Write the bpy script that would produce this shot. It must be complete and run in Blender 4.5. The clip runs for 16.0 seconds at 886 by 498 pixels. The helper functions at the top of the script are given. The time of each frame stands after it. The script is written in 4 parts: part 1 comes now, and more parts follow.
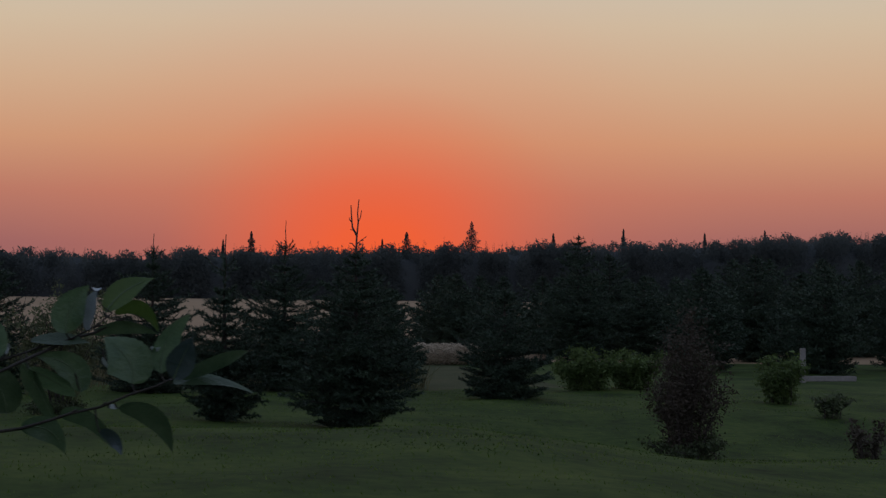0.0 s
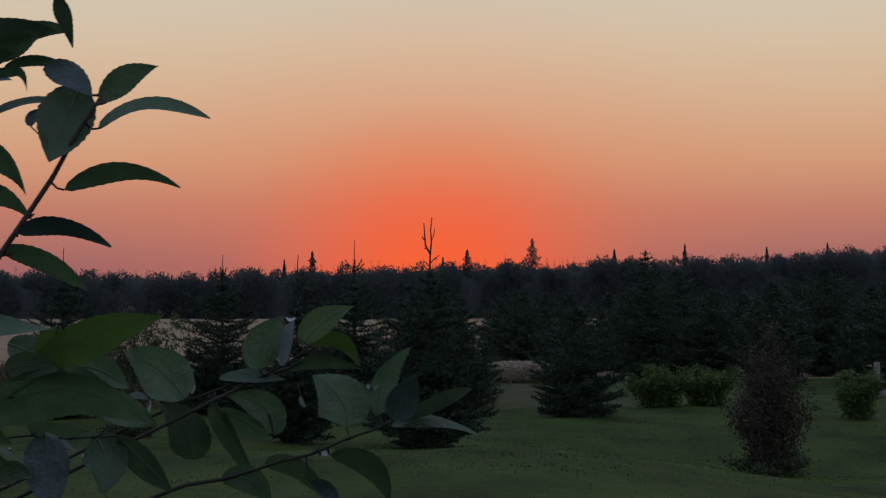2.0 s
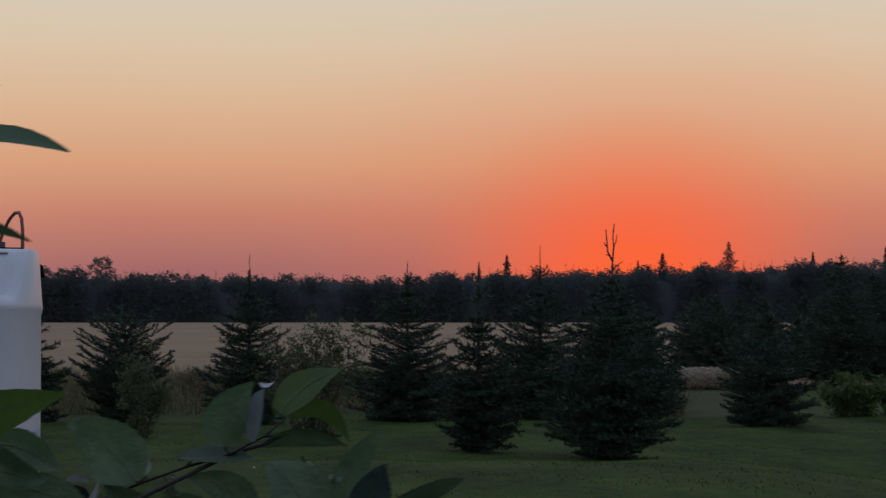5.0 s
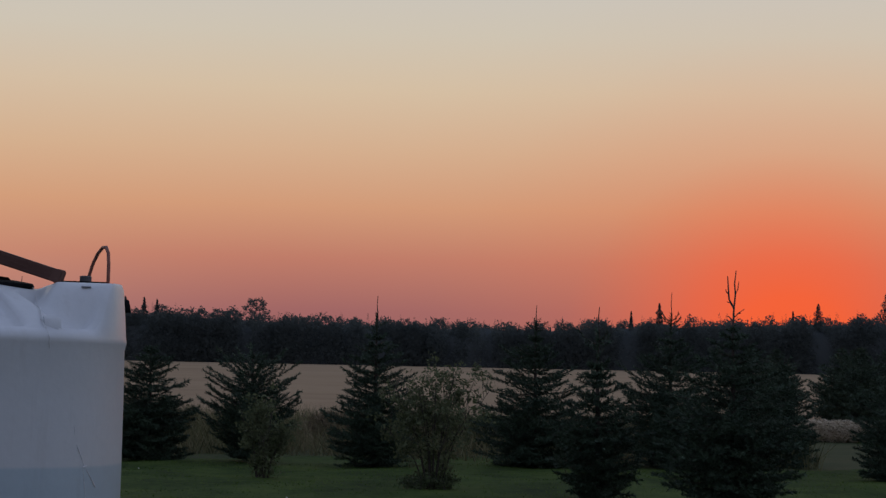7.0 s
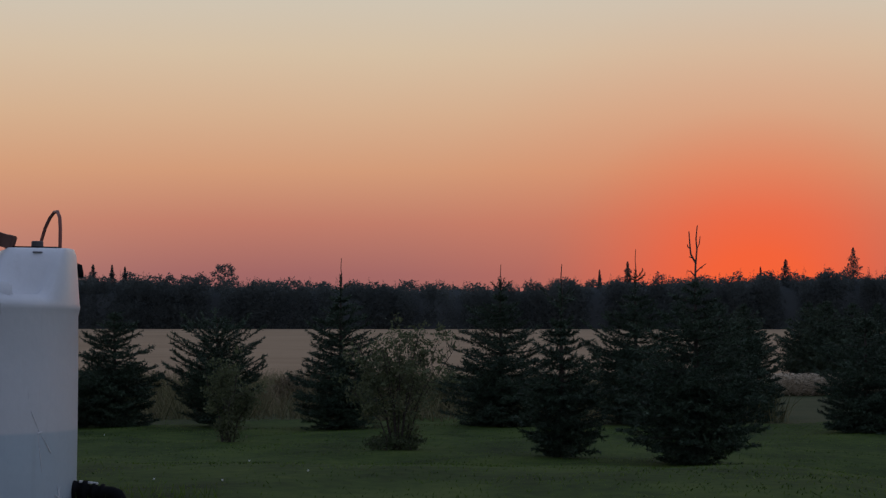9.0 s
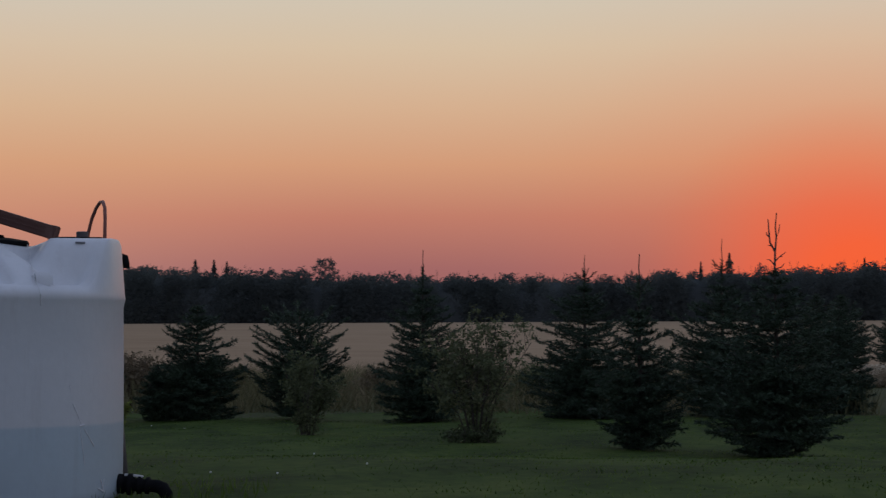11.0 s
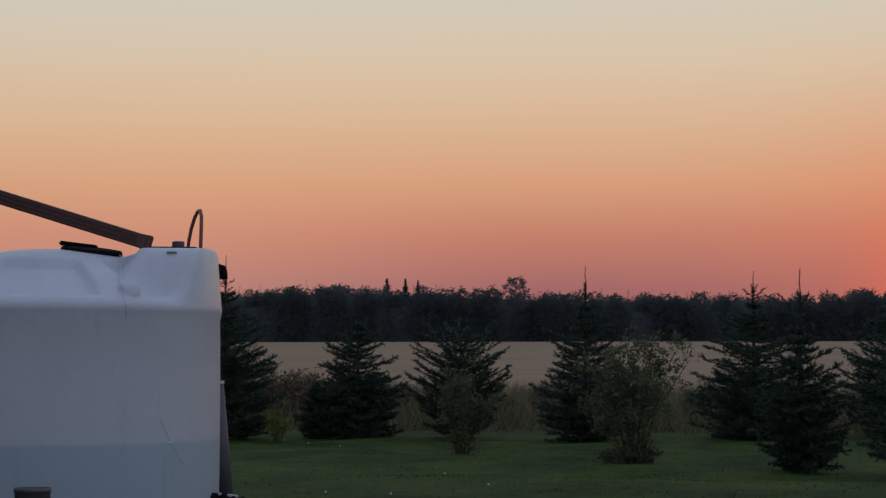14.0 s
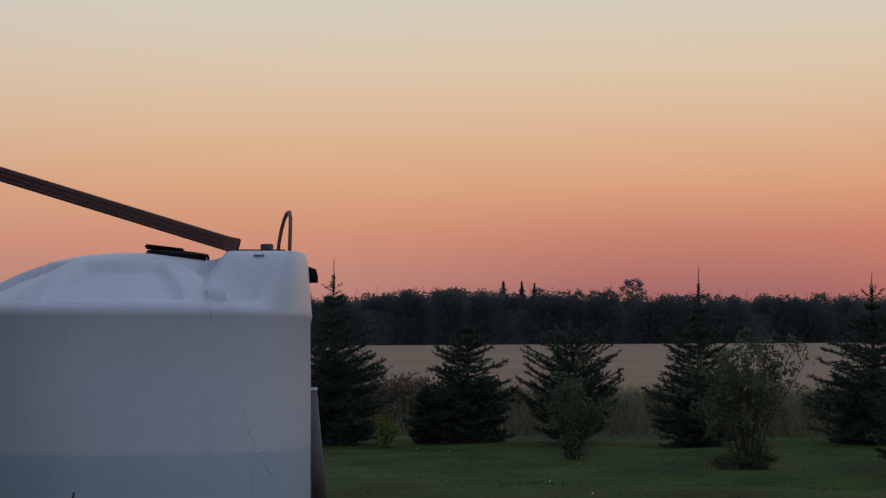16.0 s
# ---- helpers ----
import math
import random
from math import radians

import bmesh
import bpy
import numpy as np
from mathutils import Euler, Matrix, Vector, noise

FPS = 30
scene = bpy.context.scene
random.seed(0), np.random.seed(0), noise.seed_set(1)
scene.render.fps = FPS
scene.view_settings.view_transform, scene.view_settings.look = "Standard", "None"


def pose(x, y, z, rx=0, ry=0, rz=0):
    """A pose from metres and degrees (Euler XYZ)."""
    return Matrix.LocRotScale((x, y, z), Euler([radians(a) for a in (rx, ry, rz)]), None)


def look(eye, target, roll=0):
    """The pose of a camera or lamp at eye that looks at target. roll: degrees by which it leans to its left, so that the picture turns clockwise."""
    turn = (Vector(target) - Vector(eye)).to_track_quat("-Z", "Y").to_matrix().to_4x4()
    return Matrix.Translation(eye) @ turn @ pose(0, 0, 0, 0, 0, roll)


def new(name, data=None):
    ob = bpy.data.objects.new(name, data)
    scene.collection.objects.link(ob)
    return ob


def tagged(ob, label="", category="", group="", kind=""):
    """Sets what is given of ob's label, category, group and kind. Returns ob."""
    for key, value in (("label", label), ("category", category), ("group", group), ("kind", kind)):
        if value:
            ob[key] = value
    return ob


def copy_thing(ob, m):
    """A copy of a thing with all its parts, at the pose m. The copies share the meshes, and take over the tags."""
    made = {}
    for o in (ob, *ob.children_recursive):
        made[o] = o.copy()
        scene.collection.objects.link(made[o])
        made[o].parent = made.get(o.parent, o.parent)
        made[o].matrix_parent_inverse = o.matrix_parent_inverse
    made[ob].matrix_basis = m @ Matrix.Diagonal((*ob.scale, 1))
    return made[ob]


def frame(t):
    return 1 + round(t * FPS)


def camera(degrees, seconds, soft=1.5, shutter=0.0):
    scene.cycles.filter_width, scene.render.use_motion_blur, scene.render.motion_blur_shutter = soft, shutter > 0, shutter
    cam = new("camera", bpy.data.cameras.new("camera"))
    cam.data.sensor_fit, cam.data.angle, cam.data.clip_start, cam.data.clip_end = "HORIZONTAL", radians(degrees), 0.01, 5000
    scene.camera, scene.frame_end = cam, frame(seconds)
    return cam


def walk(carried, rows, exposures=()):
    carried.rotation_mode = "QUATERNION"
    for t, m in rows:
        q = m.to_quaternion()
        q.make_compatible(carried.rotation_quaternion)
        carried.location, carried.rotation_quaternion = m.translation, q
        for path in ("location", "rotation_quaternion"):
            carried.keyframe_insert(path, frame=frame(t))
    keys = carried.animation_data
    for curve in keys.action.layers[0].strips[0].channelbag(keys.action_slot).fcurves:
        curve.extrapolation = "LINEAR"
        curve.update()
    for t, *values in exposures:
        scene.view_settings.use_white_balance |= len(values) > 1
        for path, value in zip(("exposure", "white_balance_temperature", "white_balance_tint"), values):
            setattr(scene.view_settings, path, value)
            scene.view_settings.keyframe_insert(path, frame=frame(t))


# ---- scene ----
cam = camera(26.0, 16.0, soft=1.25, shutter=0.5)
PATH = [
    (0, (4.356, 0.571, 1.366), (4.628, 2.551, 1.436), 0.6),
    (0.5, (4.301, 0.582, 1.358), (4.551, 2.565, 1.44), 0.5),
    (1, (4.282, 0.697, 1.358), (4.495, 2.684, 1.445), -0.1),
    (1.5, (4.249, 0.767, 1.369), (4.453, 2.754, 1.472), 0.1),
    (2, (4.214, 0.827, 1.378), (4.424, 2.814, 1.466), -0.1),
    (2.5, (4.166, 0.853, 1.387), (4.379, 2.84, 1.466), -0.4),
    (3, (4.159, 0.88, 1.383), (4.328, 2.872, 1.458), -0.5),
    (5.5, (4.541, 1.253, 1.438), (4.485, 3.249, 1.545), 0.4),
    (6, (4.697, 1.333, 1.434), (4.564, 3.323, 1.577), 1.0),
    (6.5, (4.816, 1.357, 1.414), (4.648, 3.344, 1.566), 1.5),
    (7, (4.831, 1.356, 1.414), (4.677, 3.345, 1.552), 1.2),
    (7.5, (4.837, 1.348, 1.413), (4.708, 3.339, 1.541), 1.0),
    (8, (4.861, 1.366, 1.408), (4.761, 3.36, 1.527), 0.6),
    (10.5, (5.084, 1.621, 1.375), (4.898, 3.611, 1.459), -0.8),
    (11, (5.209, 1.718, 1.372), (4.983, 3.703, 1.464), -0.2),
    (11.5, (5.373, 1.773, 1.362), (5.097, 3.752, 1.452), -0.1),
    (12, (5.46, 1.831, 1.373), (5.167, 3.807, 1.467), -0.3),
    (12.5, (5.497, 1.951, 1.366), (5.186, 3.923, 1.475), -0.2),
    (13, (5.506, 2.112, 1.373), (5.162, 4.078, 1.492), 0.1),
    (13.5, (5.553, 2.214, 1.356), (5.17, 4.173, 1.475), 0.1),
    (14, (5.626, 2.393, 1.346), (5.202, 4.344, 1.458), -0.0),
    (14.5, (5.658, 2.501, 1.346), (5.199, 4.445, 1.451), -0.4),
    (15, (5.631, 2.604, 1.366), (5.144, 4.541, 1.467), -0.7),
    (15.5, (5.6, 2.74, 1.369), (5.085, 4.67, 1.477), -0.7),
    (16, (5.643, 2.837, 1.362), (5.101, 4.759, 1.477), -0.2),
]
walk(cam, [(t, look(e, g, r)) for t, e, g, r in PATH],
     exposures=[(0, -0.17), (0.5, -0.06), (2, -0.08), (3, 0.02), (5.5, -0.02), (6.2, -0.09), (8, -0.10), (10.5, -0.08), (12.5, -0.06), (16, 0.02)])

# ---- world: clear sky just after sunset ----
SUN_AZ = radians(5.9)
world = bpy.data.worlds.new("dusk_sky")
scene.world = world
world.use_nodes = True


class Nodes:
    """Short calls for building a node tree."""

    def __init__(self, tree):
        self.t = tree
        tree.nodes.clear()

    def n(self, kind, **values):
        node = self.t.nodes.new(kind)
        for k, v in values.items():
            if k == "op":
                node.operation = v
            elif k == "blend":
                node.data_type = "RGBA"
                node.blend_type = v
        return node

    def link(self, a, b):
        self.t.links.new(a, b)

    def math(self, op, a, b=None):
        m = self.n("ShaderNodeMath", op=op)
        for i, v in enumerate((a, b)):
            if v is None:
                continue
            if isinstance(v, (int, float)):
                m.inputs[i].default_value = v
            else:
                self.link(v, m.inputs[i])
        return m.outputs[0]

    def vec(self, op, a, b=None):
        m = self.n("ShaderNodeVectorMath", op=op)
        for i, v in enumerate((a, b)):
            if v is None:
                continue
            if isinstance(v, (tuple, list)):
                m.inputs[i].default_value = v
            else:
                self.link(v, m.inputs[i])
        return m

    def ramp(self, fac, stops, mode="LINEAR"):
        r = self.n("ShaderNodeValToRGB")
        r.color_ramp.interpolation = mode
        els = r.color_ramp.elements
        while len(els) < len(stops):
            els.new(0.5)
        for e, (p, c) in zip(els, stops):
            e.position = p
            e.color = (*c, 1) if len(c) == 3 else c
        self.link(fac, r.inputs[0])
        return r.outputs[0]

    def mix(self, fac, a, b, blend="MIX"):
        m = self.n("ShaderNodeMix", blend=blend)
        for i, v in ((0, fac), (6, a), (7, b)):
            if isinstance(v, (int, float)):
                m.inputs[i].default_value = v
            elif isinstance(v, (tuple, list)):
                m.inputs[i].default_value = (*v, 1)
            else:
                self.link(v, m.inputs[i])
        return m.outputs[2]

    def noise(self, scale, detail=4, rough=0.6, co=None):
        t = self.n("ShaderNodeTexNoise")
        t.inputs["Scale"].default_value, t.inputs["Detail"].default_value = scale, detail
        t.inputs["Roughness"].default_value = rough
        if co is not None:
            self.link(co, t.inputs["Vector"])
        return t.outputs[0]


def srgb(r, g, b):
    return tuple((c / 255 / 12.92) if c < 10.3 else ((c / 255 + 0.055) / 1.055) ** 2.4 for c in (r, g, b))


def build_sky():
    k = Nodes(world.node_tree)
    way = k.vec("NORMALIZE", k.n("ShaderNodeTexCoord").outputs["Generated"]).outputs[0]
    xyz = k.n("ShaderNodeSeparateXYZ")
    k.link(way, xyz.inputs[0])
    # height over the horizon in degrees, 0 to 90
    elev = k.math("MULTIPLY", k.math("ARCSINE", xyz.outputs[2]), 180 / math.pi)
    low = k.math("DIVIDE", elev, 24)
    front = k.ramp(low, [(0.0, srgb(148, 93, 95)), (0.085, srgb(165, 106, 104)), (0.15, srgb(197, 128, 108)),
                         (0.215, srgb(216, 159, 124)), (0.285, srgb(219, 180, 147)), (0.36, srgb(219, 196, 168)),
                         (0.43, srgb(213, 202, 184)), (0.52, srgb(206, 202, 196)), (1.0, srgb(176, 186, 198))])
    # rosier and paler where the afterglow has faded
    faded = k.ramp(low, [(0.0, srgb(164, 116, 113)), (0.085, srgb(186, 131, 121)), (0.15, srgb(207, 144, 119)),
                         (0.215, srgb(217, 163, 127)), (0.285, srgb(219, 182, 148)), (0.36, srgb(218, 195, 169)),
                         (0.43, srgb(212, 202, 186)), (0.52, srgb(206, 202, 196)), (1.0, srgb(176, 186, 198))])
    turn = k.math("DIVIDE", k.math("ADD", xyz.outputs[0], 0.37), 0.22)
    front = k.mix(k.ramp(turn, [(0.0, (0, 0, 0)), (1.0, (1, 1, 1))], "EASE"), faded, front)
    high = k.math("DIVIDE", elev, 90)
    back = k.ramp(high, [(0.0, SKY_BACK[0]), (0.12, SKY_BACK[1]), (0.4, SKY_BACK[2]), (1.0, SKY_BACK[3])])
    sun_h = (math.sin(SUN_AZ), math.cos(SUN_AZ), 0)
    dot = k.vec("DOT_PRODUCT", way, sun_h).outputs["Value"]
    side = k.ramp(dot, [(0.35, (0, 0, 0)), (0.9, (1, 1, 1))], "EASE")
    lift = k.ramp(high, [(0.15, (1, 1, 1)), (0.5, (0, 0, 0))], "EASE")
    base = k.mix(k.math("MULTIPLY", side, lift), back, front)
    # afterglow round the place where the sun went down
    d = k.vec("SUBTRACT", way, (math.sin(SUN_AZ), math.cos(SUN_AZ), 0.024)).outputs[0]
    d = k.vec("MULTIPLY", d, (1.10, 1.0, 1.32)).outputs[0]
    far = k.math("DIVIDE", k.vec("LENGTH", d).outputs["Value"], 0.258)
    glow = k.ramp(far, [(0.0, (1, 1, 1)), (0.12, (0.95, 0.95, 0.95)), (0.28, (0.63, 0.63, 0.63)), (0.50, (0.215, 0.215, 0.215)),
                        (0.8, (0.04, 0.04, 0.04)), (1.0, (0, 0, 0))])
    hot = k.ramp(far, [(0.0, srgb(255, 100, 54)), (0.24, srgb(252, 104, 60)), (0.45, srgb(236, 116, 74)), (0.8, srgb(226, 132, 94))])
    colour = k.mix(glow, base, hot)
    bg = k.n("ShaderNodeBackground")
    k.link(colour, bg.inputs[0])
    bg.inputs[1].default_value = 1.0
    out = k.n("ShaderNodeOutputWorld")
    k.link(bg.outputs[0], out.inputs[0])


SKY_BACK = [(0.25, 0.25, 0.33), (0.31, 0.34, 0.46), (0.30, 0.36, 0.52), (0.26, 0.33, 0.52)]
build_sky()


# ---- materials ----
def material(name, colours, scale=6.0, rough=0.8, bump=0.0, bump_scale=60.0, metal=0.0, specular=0.3, translucent=0.0,
             vary=0.0, island=False, fine=0.35, stretch=None):
    """Two scales of noise between the colours; vary: lightness spread by object, or by island."""
    m = bpy.data.materials.new(name)
    m.use_nodes = True
    k = Nodes(m.node_tree)
    co = k.n("ShaderNodeTexCoord").outputs["Object"]
    if stretch:
        co = k.vec("MULTIPLY", co, stretch).outputs[0]
    big, small = k.noise(scale, 3, 0.6, co), k.noise(scale * 9, 3, 0.6, co)
    fac = k.math("ADD", k.math("MULTIPLY", big, 1 - fine), k.math("MULTIPLY", small, fine))
    n = len(colours) - 1
    col = k.ramp(fac, [(0.32 + 0.36 * i / max(n, 1), c) for i, c in enumerate(colours)])
    if vary:
        geo = k.n("ShaderNodeNewGeometry").outputs["Random Per Island"] if island else k.n("ShaderNodeObjectInfo").outputs["Random"]
        v = k.math("ADD", k.math("MULTIPLY", geo, 2 * vary), 1 - vary)
        hsv = k.n("ShaderNodeHueSaturation")
        k.link(v, hsv.inputs["Value"])
        k.link(col, hsv.inputs["Color"])
        col = hsv.outputs[0]
    b = k.n("ShaderNodeBsdfPrincipled")
    k.link(col, b.inputs["Base Color"])
    b.inputs["Roughness"].default_value, b.inputs["Metallic"].default_value = rough, metal
    b.inputs["Specular IOR Level"].default_value = specular
    if bump:
        bp = k.n("ShaderNodeBump")
        bp.inputs["Strength"].default_value, bp.inputs["Distance"].default_value = bump, 0.01
        k.link(k.noise(bump_scale, 4, 0.65, co), bp.inputs["Height"])
        k.link(bp.outputs[0], b.inputs["Normal"])
    surface = b.outputs[0]
    if translucent:
        tr, mx = k.n("ShaderNodeBsdfTranslucent"), k.n("ShaderNodeMixShader")
        k.link(col, tr.inputs[0])
        mx.inputs[0].default_value = translucent
        k.link(surface, mx.inputs[1])
        k.link(tr.outputs[0], mx.inputs[2])
        surface = mx.outputs[0]
    out = k.n("ShaderNodeOutputMaterial")
    k.link(surface, out.inputs[0])
    return m


LAWN = material("lawn", [(0.008, 0.019, 0.003), (0.036, 0.063, 0.011), (0.072, 0.100, 0.020)], 0.9, 0.95, 0.2, 14, specular=0.1, stretch=(0.9, 0.6, 1.0))
ROUGH = material("rough_meadow", [(0.036, 0.048, 0.018), (0.056, 0.062, 0.026), (0.080, 0.074, 0.036)], 0.5, 0.95, 0.9, 9, specular=0.1)
FIELD = material("ripe_field", [(0.262, 0.174, 0.100), (0.315, 0.214, 0.125), (0.358, 0.248, 0.148)], 0.03, 0.95, 0.6, 3, specular=0.1)
GRASS = material("grass_blades", [(0.050, 0.088, 0.016), (0.105, 0.165, 0.034), (0.165, 0.225, 0.054)], 0.5, 0.8, translucent=0.5, specular=0.1, vary=0.2, island=True)
GRASS_DARK = material("dark_grass_tufts", [(0.036, 0.064, 0.013), (0.070, 0.110, 0.025)], 0.7, 0.85, translucent=0.35, specular=0.1, vary=0.3, island=True)
NEEDLES = material("spruce_needles", [(0.025, 0.043, 0.026), (0.042, 0.066, 0.038), (0.062, 0.090, 0.050)], 2.2, 0.65, vary=0.35, island=True)
BARK = material("bark", [(0.045, 0.036, 0.030), (0.085, 0.068, 0.055)], 12, 0.9, 0.6, 60)
DEADWOOD = material("dead_wood", [(0.06, 0.048, 0.042), (0.11, 0.09, 0.08)], 14, 0.9, 0.4, 70)
# paler and greyer than near foliage: distance haze is mixed into the colour
WOODS = material("hazed_woods_foliage", [(0.098, 0.113, 0.108), (0.115, 0.131, 0.123), (0.130, 0.143, 0.131)], 0.06, 0.95, vary=0.03, island=True, specular=0.0, translucent=0.65)
# dark colour stands in for the shade between the far crowns
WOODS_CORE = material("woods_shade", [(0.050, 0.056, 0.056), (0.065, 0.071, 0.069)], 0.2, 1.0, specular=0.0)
SHRUB_GREY = material("shrub_leaves", [(0.055, 0.074, 0.032), (0.090, 0.110, 0.048)], 3, 0.7, translucent=0.3, vary=0.35, island=True)
SHRUB_AIRY = material("airy_shrub_leaves", [(0.092, 0.108, 0.052), (0.136, 0.150, 0.072)], 3, 0.7, translucent=0.4, vary=0.35, island=True)
SHRUB_LIGHT = material("light_shrub_leaves", [(0.070, 0.110, 0.030), (0.112, 0.156, 0.046)], 3, 0.7, translucent=0.3, vary=0.3, island=True)
SHRUB_BROWN = material("brown_shrub_leaves", [(0.058, 0.046, 0.032), (0.092, 0.070, 0.048)], 3, 0.8, translucent=0.1, vary=0.15, island=True)
WEEDS = material("weeds", [(0.095, 0.108, 0.049), (0.160, 0.144, 0.070), (0.215, 0.166, 0.094)], 0.4, 0.85, translucent=0.25, vary=0.35, island=True)
SAPLING = material("yellow_green_leaves", [(0.16, 0.19, 0.040), (0.25, 0.28, 0.065)], 3, 0.7, translucent=0.35, vary=0.25, island=True)
THICKET = material("thicket_leaves", [(0.135, 0.104, 0.064), (0.19, 0.146, 0.088)], 2, 0.85, translucent=0.3, vary=0.3, island=True)
HAY = material("pale_hay", [(0.38, 0.31, 0.21), (0.52, 0.43, 0.31)], 2, 0.85, translucent=0.25, vary=0.25, island=True)
LEAF_TOP = material("apple_leaf", [(0.052, 0.098, 0.046), (0.105, 0.165, 0.080)], 40, 0.42, 0.35, 70, translucent=0.3, vary=0.35, specular=0.5)
LEAF_PALE = material("apple_leaf_underside", [(0.050, 0.082, 0.080), (0.098, 0.130, 0.126)], 30, 0.32, 0.35, 70, translucent=0.15, vary=0.3, specular=0.5)
LEAF_FRESH = material("young_apple_leaf", [(0.058, 0.108, 0.022), (0.100, 0.165, 0.038)], 25, 0.4, 0.08, 160, translucent=0.4, vary=0.2, specular=0.4)
LEAF_DOWNY = material("downy_young_leaf", [(0.24, 0.29, 0.30), (0.40, 0.46, 0.47)], 40, 0.45, 0.1, 160, translucent=0.2, vary=0.15)
MIDRIB = material("pale_leaf_rib", [(0.10, 0.15, 0.085), (0.15, 0.20, 0.11)], 60, 0.5)
# whitish slivers: curled leaf edges, and leaf highlights painted as pale colour
LEAF_CURL_GLINT = material("curled_leaf_and_glint", [(0.34, 0.40, 0.40), (0.56, 0.60, 0.60)], 60, 0.6, 0.1, 160, translucent=0.2, vary=0.15)
TWIG_RED = material("young_apple_bark", [(0.060, 0.036, 0.028), (0.105, 0.062, 0.046)], 30, 0.5, 0.3, 120)
TWIG = material("apple_twig", [(0.024, 0.020, 0.015), (0.046, 0.038, 0.028)], 30, 0.6, 0.3, 120)
BLACK = material("black_plastic", [(0.007, 0.007, 0.008), (0.014, 0.014, 0.015)], 12, 0.8, 0.15, 80, specular=0.05)
BROWN_METAL = material("brown_painted_metal", [(0.13, 0.066, 0.054), (0.165, 0.088, 0.072)], 5, 0.6, 0.08, 40, specular=0.2)
GREY_PLASTIC = material("grey_plastic", [(0.20, 0.20, 0.21), (0.27, 0.27, 0.28)], 8, 0.55, 0.1, 50)
DARK_PIPE = material("dark_grey_pipe", [(0.10, 0.09, 0.09), (0.16, 0.14, 0.14)], 8, 0.55, 0.1, 50)
WHITE_PLASTIC = material("white_plastic", [(0.62, 0.62, 0.62), (0.74, 0.74, 0.74)], 8, 0.5)
HOSE = material("red_brown_hose", [(0.20, 0.066, 0.046), (0.27, 0.095, 0.068)], 20, 0.5, specular=0.3)
GREY_WOOD = material("weathered_wood", [(0.22, 0.20, 0.18), (0.34, 0.31, 0.28)], 10, 0.85, 0.4, 60)
PETAL = material("white_petals", [(0.7, 0.7, 0.68), (0.82, 0.82, 0.8)], 40, 0.7)
SCUFF = material("scuffed_plastic", [(0.55, 0.56, 0.58), (0.90, 0.90, 0.92)], 60, 0.5)


def tank_material():
    """Milky polyethylene; the water that stands in it shows through as a darker, bluer band."""
    m = bpy.data.materials.new("milky_polyethylene")
    m.use_nodes = True
    k = Nodes(m.node_tree)
    co = k.n("ShaderNodeTexCoord").outputs["Object"]
    xyz = k.n("ShaderNodeSeparateXYZ")
    k.link(co, xyz.inputs[0])
    clean = k.ramp(k.math("ADD", k.math("MULTIPLY", k.noise(1.6, 4, 0.6, co), 0.7), k.math("MULTIPLY", k.noise(22, 3, 0.6, co), 0.3)),
                   [(0.3, (0.615, 0.625, 0.636)), (0.7, (0.70, 0.707, 0.717))])
    wet = k.mix(1.0, clean, (0.74, 0.85, 0.90), "MULTIPLY")
    level = k.math("ADD", xyz.outputs[2], k.math("MULTIPLY", k.noise(3, 2, 0.5, co), 0.004))
    full = k.ramp(k.math("DIVIDE", level, 2.0), [(0.232, (1, 1, 1)), (0.240, (0, 0, 0))])
    col = k.mix(full, clean, wet)
    # grime streaks running down the wall
    mp = k.vec("MULTIPLY", co, (9.0, 9.0, 0.8)).outputs[0]
    streak = k.ramp(k.noise(1.2, 4, 0.7, mp), [(0.55, (1, 1, 1)), (0.8, (0.90, 0.89, 0.88))])
    col = k.mix(1.0, col, streak, "MULTIPLY")
    b = k.n("ShaderNodeBsdfPrincipled")
    k.link(col, b.inputs["Base Color"])
    b.inputs["Roughness"].default_value = 0.40
    b.inputs["Subsurface Weight"].default_value = 0.35
    b.inputs["Subsurface Radius"].default_value = (0.22, 0.20, 0.19)
    b.inputs["Subsurface Scale"].default_value = 1.0
    b.inputs["Specular IOR Level"].default_value = 0.5
    bp = k.n("ShaderNodeBump")
    bp.inputs["Strength"].default_value, bp.inputs["Distance"].default_value = 0.25, 0.01
    k.link(k.noise(9, 4, 0.6, co), bp.inputs["Height"])
    k.link(bp.outputs[0], b.inputs["Normal"])
    out = k.n("ShaderNodeOutputMaterial")
    k.link(b.outputs[0], out.inputs[0])
    return m


TANK = tank_material()
rng = np.random.default_rng(7)


# ---- mesh helpers ----
def tri_mesh(name, verts, faces, mats, index=None, smooth=False):
    """A mesh from numpy arrays of corners and of triangles or quads."""
    me = bpy.data.meshes.new(name)
    n = faces.shape[1]
    me.vertices.add(len(verts))
    me.vertices.foreach_set("co", np.asarray(verts, np.float32).ravel())
    me.loops.add(faces.size)
    me.loops.foreach_set("vertex_index", np.asarray(faces, np.int32).ravel())
    me.polygons.add(len(faces))
    me.polygons.foreach_set("loop_start", np.arange(0, faces.size, n, dtype=np.int32))
    for m in mats:
        me.materials.append(m)
    if index is not None:
        me.polygons.foreach_set("material_index", np.asarray(index, np.int32))
    if smooth:
        me.polygons.foreach_set("use_smooth", np.ones(len(faces), bool))
    me.update(calc_edges=True)
    me.validate()
    return me


def thing(name, label, category, group="", kind="", at=(0, 0, 0)):
    ob = new(name)
    ob.empty_display_size = 0.1
    ob.location = at
    return tagged(ob, label, category, group, kind)


